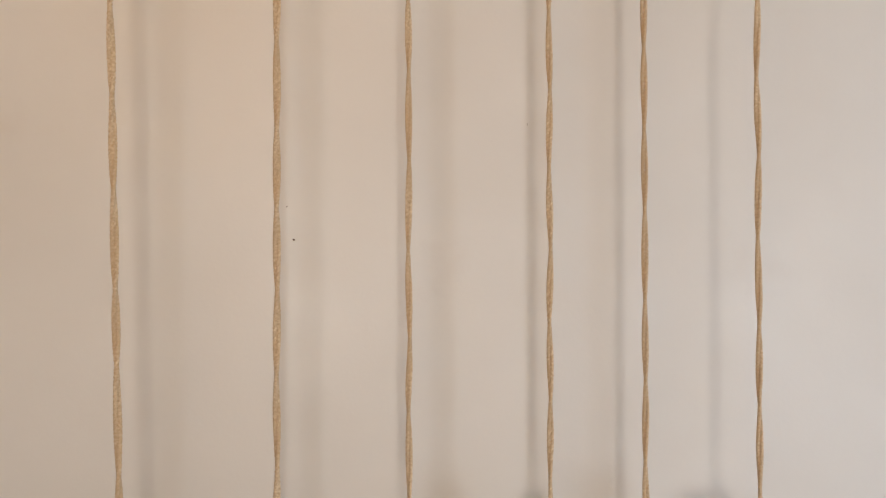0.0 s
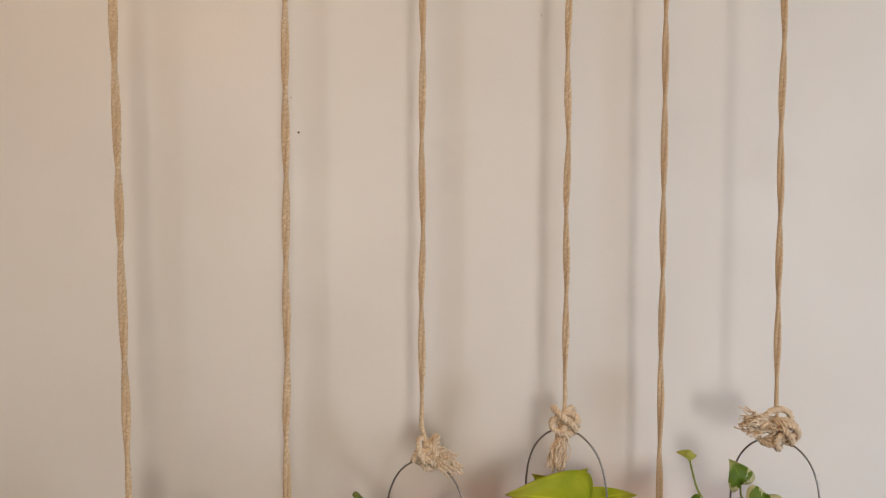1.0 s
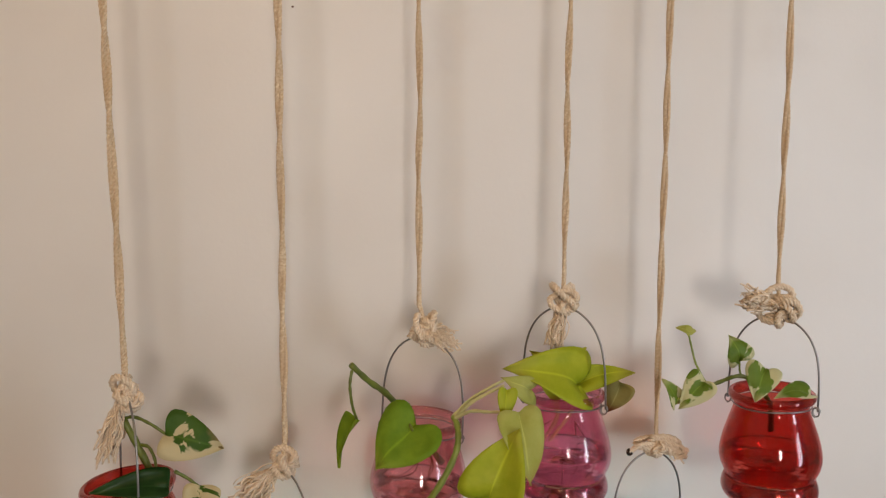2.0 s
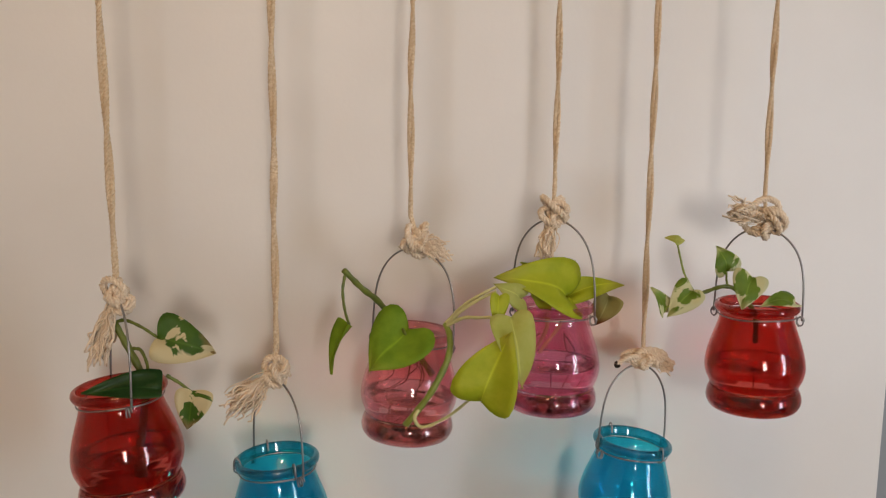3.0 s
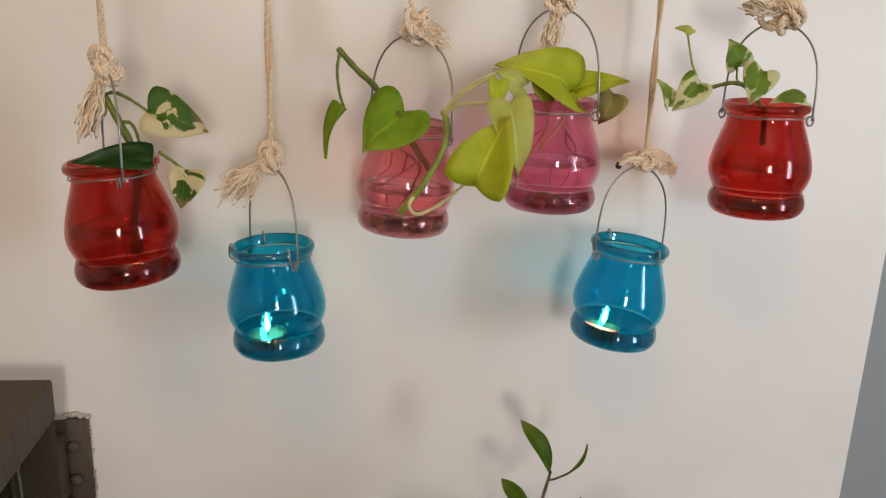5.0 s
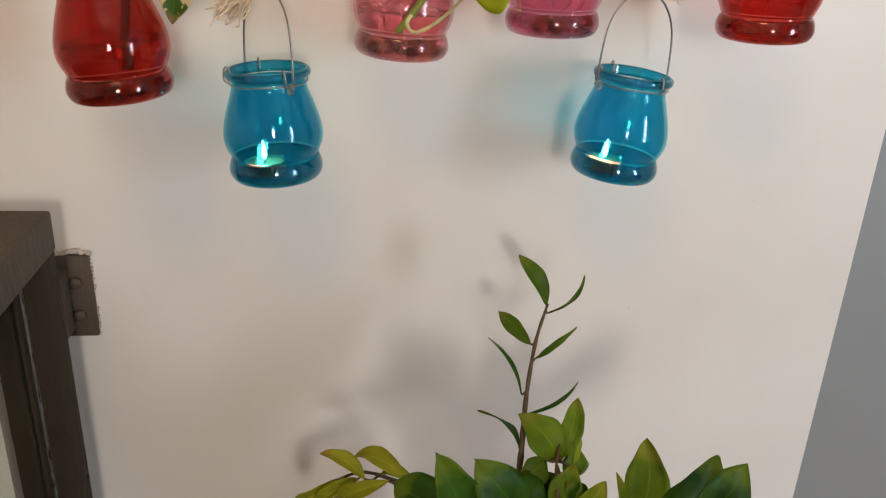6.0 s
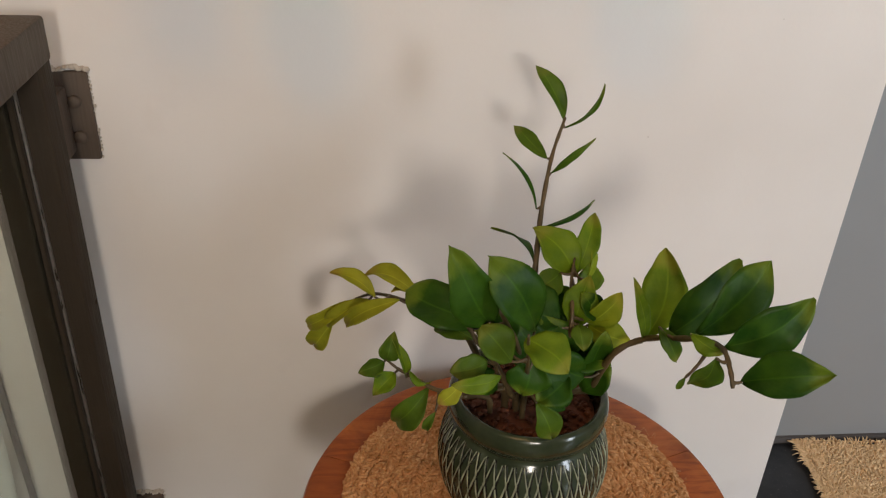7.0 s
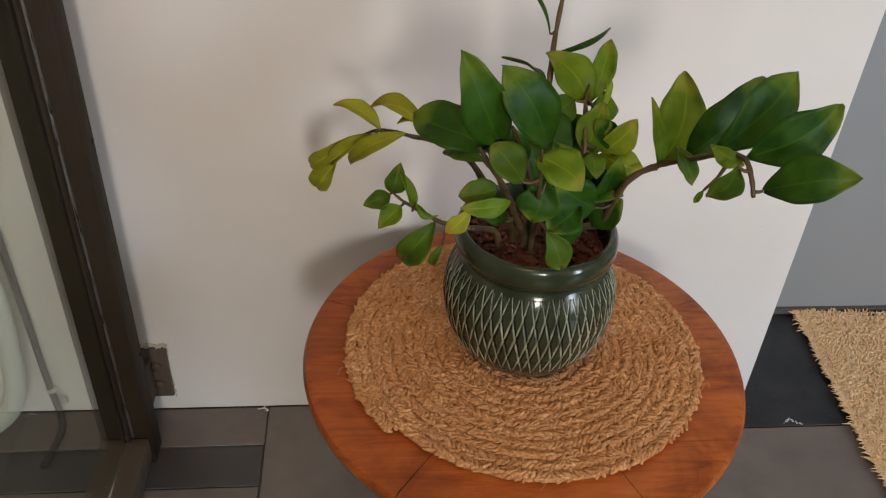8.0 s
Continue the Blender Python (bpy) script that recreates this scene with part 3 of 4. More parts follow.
# ---- the glass railing beside the wall ----
def railing():
    ob = thing("glass_railing", "dull brown-grey steel railing with a greenish glass pane", "railing", at=(-0.381, -0.09, 0))
    solid("post", (-0.421, -0.113, 0.0), (-0.340, -0.071, 0.898), STEEL.m, ob, bevel=0.003)
    solid("top_rail", (-0.423, -2.4, 0.853), (-0.3385, -0.069, 0.9), LIT_STEEL.m, ob, "brown steel rail, colour lightened as if lit", 0.004)
    solid("bottom_rail", (-0.419, -2.4, 0.018), (-0.343, -0.115, 0.06), LIT_STEEL.m, ob, "brown steel rail, colour lightened as if lit", 0.003)
    solid("glass_pane", (-0.381, -2.36, 0.064), (-0.373, -0.117, 0.85), PANE.m, ob, "clear greenish glass pane").visible_shadow = False
    for x in (-0.3725, -0.3865):
        solid("glazing_bead", (x, -0.125, 0.062), (x + 0.005, -0.1135, 0.852), STEEL.m, ob, bevel=0.001)
    solid("glazing_strip", (-0.3672, -0.1165, 0.062), (-0.3645, -0.1132, 0.852), ALUMINIUM.m, ob)
    for low, high in ((0.709, 0.818), (0.038, 0.142)):
        plate = solid("anchor_plate", (-0.42, -0.009, low), (-0.3265, -0.0005, high), PLATE.m, ob, "rusty steel anchor plate on the wall", 0.002)
        solid("bracket", (-0.41, -0.072, low + 0.012), (-0.352, -0.009, high - 0.016), PLATE.m, ob, bevel=0.003)
        for z in (low + 0.02, high - 0.045):
            v, f = lathe([(0.0005, -0.006), (0.007, -0.0055), (0.0078, -0.003), (0.0078, 0.0), (0.0005, 0.0)], 12, closed=False)
            under(raw("bolt", *moved((v, f), pose(-0.345, -0.009, z + 0.01, -90)), PLATE.m, None), plate)
    for k, z in enumerate((0.25, 0.6)):
        v, f = lathe([(0.0005, 0.003), (0.003, 0.002), (0.004, 0), (0.0005, 0)], 10, closed=False)
        raw("rivet", *moved((v, f), pose(-0.341, -0.08, z - 0.05, 0, 90)), STEEL.m, ob)
    return ob


railing()


def chipped_plaster(x0, x1, z, seed, name="plaster_patch"):
    """A ragged rim of filler above an anchor plate."""
    rng = np.random.default_rng(seed)
    shapes = []
    for x in np.arange(x0, x1, 0.004):
        s = rng.uniform(0.0015, 0.0036)
        shapes.append(ball((x, -0.002, z + rng.uniform(-0.002, 0.004)), (s * 1.4, 0.0035 + rng.uniform(0, 0.004), s), 7, 4))
    for q in np.arange(z - 0.11, z, 0.005):
        s = rng.uniform(0.0006, 0.0018)
        shapes.append(ball((x1 + rng.uniform(-0.001, 0.002), -0.002, q), (s, 0.004, s * 1.6), 7, 4))
    ob = new(name, mesh_of(name, *joined(*shapes), PLASTER.m))
    return tagged(ob, "ragged cream filler round a wall plate", "plaster")


chipped_plaster(-0.40, -0.327, 0.8195, 3)
chipped_plaster(-0.40, -0.327, 0.1435, 4)

# pipe and cable behind the glass
pipe = thing("drain_hose", "pale grey plastic hose bent at the floor", "hose", at=(-0.55, -0.05, 0))
raw("hose", *tube(smooth_path([(-0.545, -0.05, 0.9), (-0.541, -0.05, 0.6), (-0.536, -0.05, 0.36), (-0.54, -0.05, 0.2), (-0.552, -0.052, 0.1), (-0.585, -0.058, 0.045), (-0.65, -0.07, 0.02), (-0.8, -0.08, 0.017)], 8), 0.016, 14), painted("pale grey plastic", (0.5, 0.5, 0.44), 0.15, 0.45, 0.1, 12).m, pipe)
cable = thing("cable", "dark cable running down the wall", "cable", at=(-0.52, -0.006, 0))
raw("cable_run", *tube(smooth_path([(-0.528, -0.008, 1.2), (-0.525, -0.009, 0.5), (-0.526, -0.007, 0.3), (-0.523, -0.009, 0.18), (-0.521, -0.010, 0.07), (-0.517, -0.012, 0.012), (-0.505, -0.05, 0.006), (-0.512, -0.12, 0.006)], 8), 0.0055, 8), painted("black cable", (0.025, 0.024, 0.022), 0.3, 0.6, 0.1, 30).m, cable)
raw("cable_clip", *joined(ball((-0.519, -0.01, 0.06), (0.009, 0.008, 0.006)), ball((-0.506, -0.008, 0.035), (0.007, 0.006, 0.009))), PLASTER.m, cable)


# ---- round table, jute mat and potted plant ----
def round_table(cx, cy, top, radius):
    ob = thing("round_table", "low round red-brown lacquered wooden side table", "table", at=(cx, cy, 0))
    # the rim is glued up from five curved pieces
    cuts = [0.35, 1.62, 2.75, 4.05, 5.1]
    for k, a in enumerate(cuts):
        b = cuts[(k + 1) % len(cuts)] + (6.2832 if k == len(cuts) - 1 else 0)
        a, b = a + 0.002, b - 0.002
        pr = [(radius - 0.085, -0.028), (radius - 0.02, -0.028), (radius - 0.008, -0.024), (radius - 0.001, -0.015), (radius, -0.008), (radius - 0.003, -0.002), (radius - 0.01, 0.0), (radius - 0.084, -0.0006)]
        steps = 40
        verts = [(r * math.cos(a + (b - a) * i / steps), r * math.sin(a + (b - a) * i / steps), z) for i in range(steps + 1) for r, z in pr]
        m = len(pr)
        faces = [(i * m + j, i * m + (j + 1) % m, (i + 1) * m + (j + 1) % m, (i + 1) * m + j) for i in range(steps) for j in range(m)]
        faces += [tuple(range(m)), tuple(steps * m + j for j in reversed(range(m)))]
        turned = pose(cx, cy, top, 0, 0, 0)
        raw("rim_piece", *moved((verts, faces), turned), WOOD.m, ob, sharp=35)
    v, f = lathe([(0.0005, -0.027), (radius - 0.086, -0.027), (radius - 0.086, -0.001), (0.0005, -0.001)], 96, closed=False)
    raw("top_panel", *moved((v, f), pose(cx, cy, top)), WOOD.m, ob, sharp=35)
    v, f = lathe([(radius - 0.075, -0.075), (radius - 0.055, -0.075), (radius - 0.055, -0.0285), (radius - 0.075, -0.0285)], 72)
    raw("apron", *moved((v, f), pose(cx, cy, top)), WOOD.m, ob, sharp=35)
    for k in range(4):
        a = radians(45 + 90 * k)
        p = Vector((cx + (radius - 0.085) * math.cos(a), cy + (radius - 0.085) * math.sin(a), top - 0.03))
        q = Vector((cx + (radius - 0.06) * math.cos(a), cy + (radius - 0.06) * math.sin(a), 0.0))
        raw("leg", *tube([p.lerp(q, t / 10) for t in range(11)], [0.021 - 0.007 * t / 10 for t in range(11)], 16), WOOD.m, ob)
    return ob


TABLE_X, TABLE_Y, TABLE_TOP = 0.168, -0.281, 0.386
round_table(TABLE_X, TABLE_Y, TABLE_TOP, 0.256)


def jute_mat(cx, cy, z, radius):
    rng = np.random.default_rng(11)
    ob = thing("jute_placemat", "round braided jute mat with a loose frayed edge", "placemat", at=(cx, cy, z))
    shapes = []
    pitch, a = 0.0132, 6.0
    while True:
        r = pitch * a / (2 * math.pi)
        if r > radius - 0.006:
            break
        side = 1 if int(a * r / 0.005) % 2 else -1
        for s in (-1, 0, 1):
            w = a + s * s * 0.0032 / max(r, 0.01) + rng.normal(0, 0.0006) / max(r, 0.01)
            rr = r + s * 0.0037 + rng.normal(0, 0.0009)
            x, y = rr * math.cos(w), rr * math.sin(w)
            h = 0.006 - 0.0011 * abs(s) + rng.normal(0, 0.0004)
            v, f = ball((0, 0, 0), (0.0064 * rng.uniform(0.7, 1.4), 0.0027 * rng.uniform(0.75, 1.3), 0.0022 * rng.uniform(0.8, 1.2)), 7, 4)
            lay = s * 26 if s else 38 * side
            shapes.append(moved((v, f), pose(cx + x, cy + y, z + h, 0, rng.normal(0, 8), math.degrees(w) + 90 + lay + rng.normal(0, 16))))
        a += 0.0052 / max(r, 0.012)
    raw("braid", *joined(*shapes), JUTE.m, ob)
    v, f = lathe([(0.0005, 0.0), (radius - 0.014, 0.0), (radius - 0.014, 0.004), (0.0005, 0.004)], 72, closed=False)
    raw("backing", *moved((v, f), pose(cx, cy, z + 0.0002)), JUTE_SHADED.m, ob)
    many = []
    for _ in range(320):
        w, r = rng.uniform(0, 6.28), radius * math.sqrt(rng.uniform(0.05, 0.96))
        p = Vector((cx + r * math.cos(w), cy + r * math.sin(w), z + 0.0105))
        d = Vector(rng.normal(0, 0.007, 3))
        d.z = abs(d.z) * 0.35
        e = p + d * 1.4
        if (e - Vector((cx, cy, e.z))).length > radius - 0.004:
            e.z = z + 0.004
        many.append((smooth_path([p, p + d + Vector((0, 0, 0.002)), e], 3), 0.00028))
    tagged(raw("loose_fibre", *tubes(many, 4), JUTE.m, ob), kind="stuff")
    return ob


# Darker copy of JUTE: the shade between the braids is in its colour.
JUTE_SHADED = fibre("jute backing with gap shade painted in", (0.6, 0.36, 0.17), (0.42, 0.21, 0.085))
jute_mat(0.171, -0.274, TABLE_TOP + 0.0005, 0.212)

POT = (0.165, -0.278, 0.3975)
POT_OUT = [(0.048, 0.0), (0.057, 0.002), (0.064, 0.008), (0.0755, 0.024), (0.0865, 0.05), (0.0915, 0.078), (0.092, 0.096), (0.089, 0.118), (0.0825, 0.137), (0.0775, 0.147), (0.0775, 0.152), (0.081, 0.157),
           (0.0845, 0.166), (0.0845, 0.177), (0.082, 0.185), (0.0785, 0.188)]
POT_IN = [(0.0755, 0.187), (0.0735, 0.182), (0.072, 0.165), (0.07, 0.14), (0.05, 0.06), (0.0005, 0.05)]


POT_OUT = [(r * 1.02, z * 0.9) for r, z in POT_OUT]
POT_IN = [(r * 1.02, z * 0.9) for r, z in POT_IN]


def plant_pot():
    ob = thing("plant_pot", "glossy dark green ceramic pot with carved leaf lattice", "pot", at=POT)
    m = pose(*POT)
    prof = dense(POT_OUT, 4) + dense(POT_IN, 2) + [(0.0005, 0.0)]
    raw("pot_body", *moved(lathe(prof, 96), m), GLAZE.m, ob)
    rows = dense(POT_OUT, 6)
    rs, zs = [p[0] for p in rows], [p[1] for p in rows]
    ridges, grooves = [], []
    count = 50
    rng = np.random.default_rng(8)
    for k in range(count):
        for s in (-1, 1):
            path, cut, rad = [], [], []
            start = 2 * math.pi * (k + rng.normal(0, 0.05)) / count
            low, high = 0.027 + rng.uniform(0, 0.003), 0.129 + rng.uniform(-0.002, 0.001)
            for i in range(26):
                t = i / 25
                z = low + t * (high - low)
                w = start + s * t * 0.24
                r = float(np.interp(z, zs[:54], rs[:54]))
                path.append(((r - 0.0002) * math.cos(w), (r - 0.0002) * math.sin(w), z))
                w += 0.022
                cut.append(((r - 0.0003) * math.cos(w), (r - 0.0003) * math.sin(w), z))
                rad.append(0.00135 * (0.5 + 0.5 * math.sin(math.pi * min(1, t + 0.08))))
            ridges.append((path, rad))
            grooves.append((cut, [1.05 * q for q in rad]))
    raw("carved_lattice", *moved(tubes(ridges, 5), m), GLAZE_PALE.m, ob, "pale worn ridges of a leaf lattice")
    # Near-black strips laid beside each ridge to mark the grooves.
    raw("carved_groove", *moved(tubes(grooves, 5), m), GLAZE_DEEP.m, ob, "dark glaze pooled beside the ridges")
    raw("foot_ring", *moved(lathe([(0.05, -0.0004), (0.0575, 0.0), (0.0585, 0.004), (0.056, 0.006), (0.05, 0.005)], 64), m), GLAZE.m, ob)
    return ob


plant_pot()


def potting_soil():
    rng = np.random.default_rng(5)
    m = pose(*POT)
    prof = [(0.0005, 0.15), (0.02, 0.151), (0.045, 0.149), (0.066, 0.146), (0.073, 0.142)]
    shapes = [lathe(prof, 40, closed=False)]
    for _ in range(520):
        a, r = rng.uniform(0, 6.28), 0.07 * math.sqrt(rng.uniform(0, 1))
        s = rng.uniform(0.0014, 0.0042)
        shapes.append(ball((r * math.cos(a), r * math.sin(a), 0.1485 + rng.uniform(0, 0.004)), (s, s * rng.uniform(0.5, 1), s * rng.uniform(0.5, 0.9)), 6, 4))
    ob = new("potting_soil", mesh_of("potting_soil", *moved(joined(*shapes), m), SOIL.m))
    return tagged(ob, "dark red-brown crumbly potting soil", "soil", kind="stuff")


potting_soil()

# ---- the plant in the pot: a stalk and its leaves at a time ----
zz = thing("zz_plant", "bushy plant with thick glossy green leaflets in a pot", "plant", at=(0.16, -0.3, 0.56))
TALL = [(0.155, -0.285, 0.605), (0.159, -0.268, 0.664), (0.163, -0.255, 0.707), (0.171, -0.220, 0.744), (0.185, -0.180, 0.789), (0.202, -0.150, 0.822)]
TALL_LEAVES = [
    (0.201, -0.150, 0.821, 0.172, -0.122, 0.870, 0.021, 0),
    (0.203, -0.150, 0.811, 0.234, -0.175, 0.866, 0.011, 60),
    (0.180, -0.180, 0.789, 0.149, -0.144, 0.812, 0.018, 0),
    (0.184, -0.190, 0.777, 0.225, -0.197, 0.817, 0.010, 60),
    (0.167, -0.215, 0.748, 0.139, -0.160, 0.788, 0.009, 60),
    (0.168, -0.235, 0.735, 0.236, -0.192, 0.744, 0.011, 60),
    (0.160, -0.255, 0.711, 0.127, -0.191, 0.715, 0.014, 40),
]
MID = [(0.190, -0.300, 0.571), (0.191, -0.310, 0.638), (0.192, -0.310, 0.679), (0.195, -0.280, 0.699), (0.201, -0.260, 0.716)]
MID_LEAVES = [
    (0.204, -0.262, 0.695, 0.162, -0.238, 0.740, 0.035, 0),
    (0.206, -0.258, 0.697, 0.227, -0.222, 0.748, 0.021, 0),
    (0.216, -0.255, 0.668, 0.223, -0.240, 0.700, 0.024, 15),
    (0.197, -0.300, 0.659, 0.212, -0.285, 0.710, 0.029, 0),
    (0.210, -0.300, 0.666, 0.240, -0.305, 0.701, 0.025, 0),
    (0.212, -0.300, 0.662, 0.251, -0.322, 0.656, 0.026, 0),
    (0.199, -0.312, 0.671, 0.201, -0.335, 0.656, 0.019, 0),
    (0.185, -0.270, 0.705, 0.156, -0.285, 0.695, 0.024, 20),
    (0.199, -0.300, 0.627, 0.233, -0.325, 0.633, 0.033, 0),
    (0.198, -0.280, 0.652, 0.170, -0.262, 0.682, 0.045, 0),
    (0.216, -0.262, 0.690, 0.221, -0.238, 0.726, 0.013, 40),
]
FRONT = [(0.149, -0.330, 0.605), (0.139, -0.370, 0.671), (0.130, -0.400, 0.724)]
FRONT_LEAVES = [
    (0.131, -0.385, 0.708, 0.163, -0.420, 0.700, 0.035, 0),
    (0.206, -0.330, 0.620, 0.161, -0.340, 0.657, 0.037, 0),
    (0.154, -0.362, 0.615, 0.175, -0.360, 0.566, 0.025, 0),
    (0.179, -0.310, 0.668, 0.135, -0.290, 0.692, 0.051, 0),
    (0.126, -0.360, 0.672, 0.091, -0.370, 0.708, 0.027, 0),
    (0.106, -0.345, 0.653, 0.070, -0.355, 0.650, 0.025, 0),
    (0.117, -0.360, 0.647, 0.070, -0.375, 0.650, 0.017, 0),
    (0.084, -0.335, 0.619, 0.061, -0.340, 0.598, 0.017, 0),
    (0.150, -0.350, 0.662, 0.139, -0.362, 0.625, 0.039, 0),
    (0.188, -0.340, 0.629, 0.155, -0.360, 0.613, 0.035, 0),
]
LEFT = [(0.140, -0.310, 0.581), (0.117, -0.340, 0.642), (0.094, -0.360, 0.687), (0.085, -0.350, 0.697)]
LEFT_BACK = [(0.153, -0.310, 0.595), (0.134, -0.340, 0.668), (0.109, -0.370, 0.729)]
LEFT_LEAVES = [
    (0.103, -0.360, 0.708, 0.063, -0.390, 0.803, 0.038, 0),
    (0.142, -0.370, 0.708, 0.097, -0.376, 0.786, 0.041, 0),
    (0.097, -0.340, 0.690, 0.029, -0.300, 0.706, 0.042, 0),
    (0.121, -0.380, 0.680, 0.092, -0.375, 0.715, 0.030, 0),
    (0.091, -0.350, 0.683, 0.055, -0.330, 0.682, 0.016, 30),
]
YELLOW = [(0.120, -0.300, 0.588), (0.093, -0.270, 0.632), (0.065, -0.230, 0.633), (0.037, -0.190, 0.619), (-0.001, -0.165, 0.613), (-0.037, -0.145, 0.584)]
YELLOW_LEAVES = [
    (0.001, -0.205, 0.635, -0.048, -0.180, 0.654, 0.016, 10),
    (0.045, -0.230, 0.656, -0.012, -0.190, 0.657, 0.019, 5),
    (-0.006, -0.180, 0.615, -0.061, -0.158, 0.566, 0.016, 20),
    (-0.031, -0.165, 0.603, -0.083, -0.140, 0.551, 0.017, 10),
    (0.028, -0.205, 0.631, -0.037, -0.170, 0.573, 0.018, 25),
    (-0.048, -0.152, 0.565, -0.074, -0.142, 0.522, 0.023, 0),
    (0.052, -0.235, 0.652, 0.018, -0.215, 0.651, 0.014, 25),
]
LOW = [(0.090, -0.310, 0.582), (0.063, -0.290, 0.575), (0.045, -0.280, 0.580), (0.025, -0.270, 0.587), (0.012, -0.266, 0.597)]
LOW_LEAVES = [
    (0.012, -0.266, 0.596, 0.021, -0.260, 0.627, 0.020, 0),
    (0.033, -0.270, 0.576, 0.019, -0.262, 0.624, 0.010, 30),
    (0.010, -0.266, 0.594, -0.017, -0.276, 0.587, 0.018, 0),
    (0.021, -0.270, 0.582, -0.002, -0.288, 0.567, 0.019, 10),
    (0.057, -0.280, 0.570, 0.019, -0.272, 0.513, 0.027, 0),
    (0.036, -0.280, 0.592, 0.058, -0.285, 0.578, 0.009, 30),
    (0.063, -0.300, 0.553, 0.053, -0.300, 0.526, 0.009, 0),
]
RIGHT = [(0.225, -0.300, 0.578), (0.230, -0.335, 0.651), (0.252, -0.345, 0.676), (0.263, -0.380, 0.703), (0.268, -0.430, 0.738), (0.272, -0.460, 0.752), (0.272, -0.480, 0.746), (0.274, -0.487, 0.734)]
RIGHT_LEAVES = [
    (0.255, -0.340, 0.672, 0.277, -0.299, 0.750, 0.038, 0),
    (0.255, -0.340, 0.669, 0.236, -0.346, 0.744, 0.014, 30),
    (0.263, -0.380, 0.707, 0.324, -0.361, 0.772, 0.044, 0),
    (0.268, -0.420, 0.737, 0.327, -0.403, 0.797, 0.039, 0),
    (0.274, -0.460, 0.753, 0.337, -0.461, 0.797, 0.036, 0),
    (0.280, -0.487, 0.740, 0.329, -0.521, 0.772, 0.031, 0),
    (0.261, -0.475, 0.754, 0.251, -0.462, 0.717, 0.024, 0),
    (0.251, -0.380, 0.716, 0.271, -0.390, 0.683, 0.016, 15),
    (0.253, -0.440, 0.752, 0.277, -0.455, 0.742, 0.013, 25),
    (0.247, -0.460, 0.723, 0.242, -0.460, 0.711, 0.005, 0),
]

for points, r0, r1 in ((TALL, 0.0042, 0.0016), (MID, 0.0032, 0.0012), (FRONT, 0.003, 0.0012), (LEFT, 0.0036, 0.0018), (LEFT_BACK, 0.0036, 0.0018), (YELLOW, 0.004, 0.0014), (LOW, 0.003, 0.0013), (RIGHT, 0.0036, 0.0017)):
    stalk("stalk", points, r0, r1, ZZ_STALK, zz)
    root = Vector(points[0])
    stalk("stalk", [(0.16 + (root.x - 0.16) * 0.55, -0.275 + (root.y + 0.275) * 0.55, 0.538), tuple(root * 0.6 + Vector((0.16, -0.275, 0.545)) * 0.4), tuple(root)], r0 * 1.15, r0, ZZ_STALK, zz)
INNER_LEAVES = [
    (0.166, -0.320, 0.625, 0.128, -0.330, 0.694, 0.038, 0),
    (0.192, -0.310, 0.616, 0.162, -0.310, 0.679, 0.044, 0),
    (0.215, -0.310, 0.616, 0.223, -0.330, 0.672, 0.029, 0),
    (0.183, -0.330, 0.604, 0.145, -0.340, 0.634, 0.033, 0),
    (0.216, -0.300, 0.578, 0.239, -0.310, 0.615, 0.029, 0),
    (0.130, -0.330, 0.668, 0.112, -0.340, 0.714, 0.023, 0),
    (0.192, -0.330, 0.581, 0.167, -0.335, 0.616, 0.026, 0),
    (0.122, -0.320, 0.597, 0.084, -0.320, 0.623, 0.026, 0),
    (0.222, -0.300, 0.671, 0.202, -0.300, 0.699, 0.024, 0),
]

ZZ_STALKS = [[Vector(p) for p in smooth_path(points, 6)] for points in (TALL, MID, FRONT, LEFT, LEFT_BACK, YELLOW, LOW, RIGHT)]


def leaf_joint(base, parent):
    """A short stalk from the nearest main stalk out to a leaf's base."""
    b = Vector(base)
    near = min((p for line in ZZ_STALKS for p in line), key=lambda p: (p - b).length)
    gap = (near - b).length
    if gap > 0.002:
        sag = Vector((0, 0, -0.12 * gap))
        stalk("leaf_joint", [tuple(near), tuple((near + b) / 2 + sag), base], 0.0018, 0.0011, ZZ_STALK, parent)


for rows in (TALL_LEAVES, MID_LEAVES, FRONT_LEAVES, LEFT_LEAVES, YELLOW_LEAVES, LOW_LEAVES, RIGHT_LEAVES, INNER_LEAVES):
    for row in rows:
        leaf_joint(row[:3], zz)
leaves(INNER_LEAVES, zz, (ZZ_DARK,), 160, fold=0.2, blunt=0.68)
leaves(TALL_LEAVES, zz, (ZZ_OLIVE, ZZ_OLIVE, ZZ_OLIVE, ZZ_OLIVE, ZZ_DARK, ZZ_DARK, ZZ_DARK), 20, wide=1.0, fold=0.35, droop=0.1)
leaves(MID_LEAVES, zz, (ZZ_MID, ZZ_MID, ZZ_MID, ZZ_MID, ZZ_FRESH, ZZ_FRESH, ZZ_OLIVE, ZZ_OLIVE, ZZ_DARK, ZZ_DARK, ZZ_FRESH), 40, wide=1.18, fold=0.35, droop=0.16, bulge=1.1)
leaves(FRONT_LEAVES, zz, (ZZ_MID, ZZ_DARK, ZZ_OLIVE, ZZ_DARK, ZZ_OLIVE, ZZ_OLIVE, ZZ_MID, ZZ_YELLOW, ZZ_DARK, ZZ_DARK), 60, fold=0.2, bulge=1.1, blunt=0.66)
leaves(LEFT_LEAVES, zz, (ZZ_DARK, ZZ_DARK, ZZ_DARK, ZZ_OLIVE, ZZ_OLIVE), 80, fold=0.22, bulge=1.22, blunt=0.62, point=0.6)
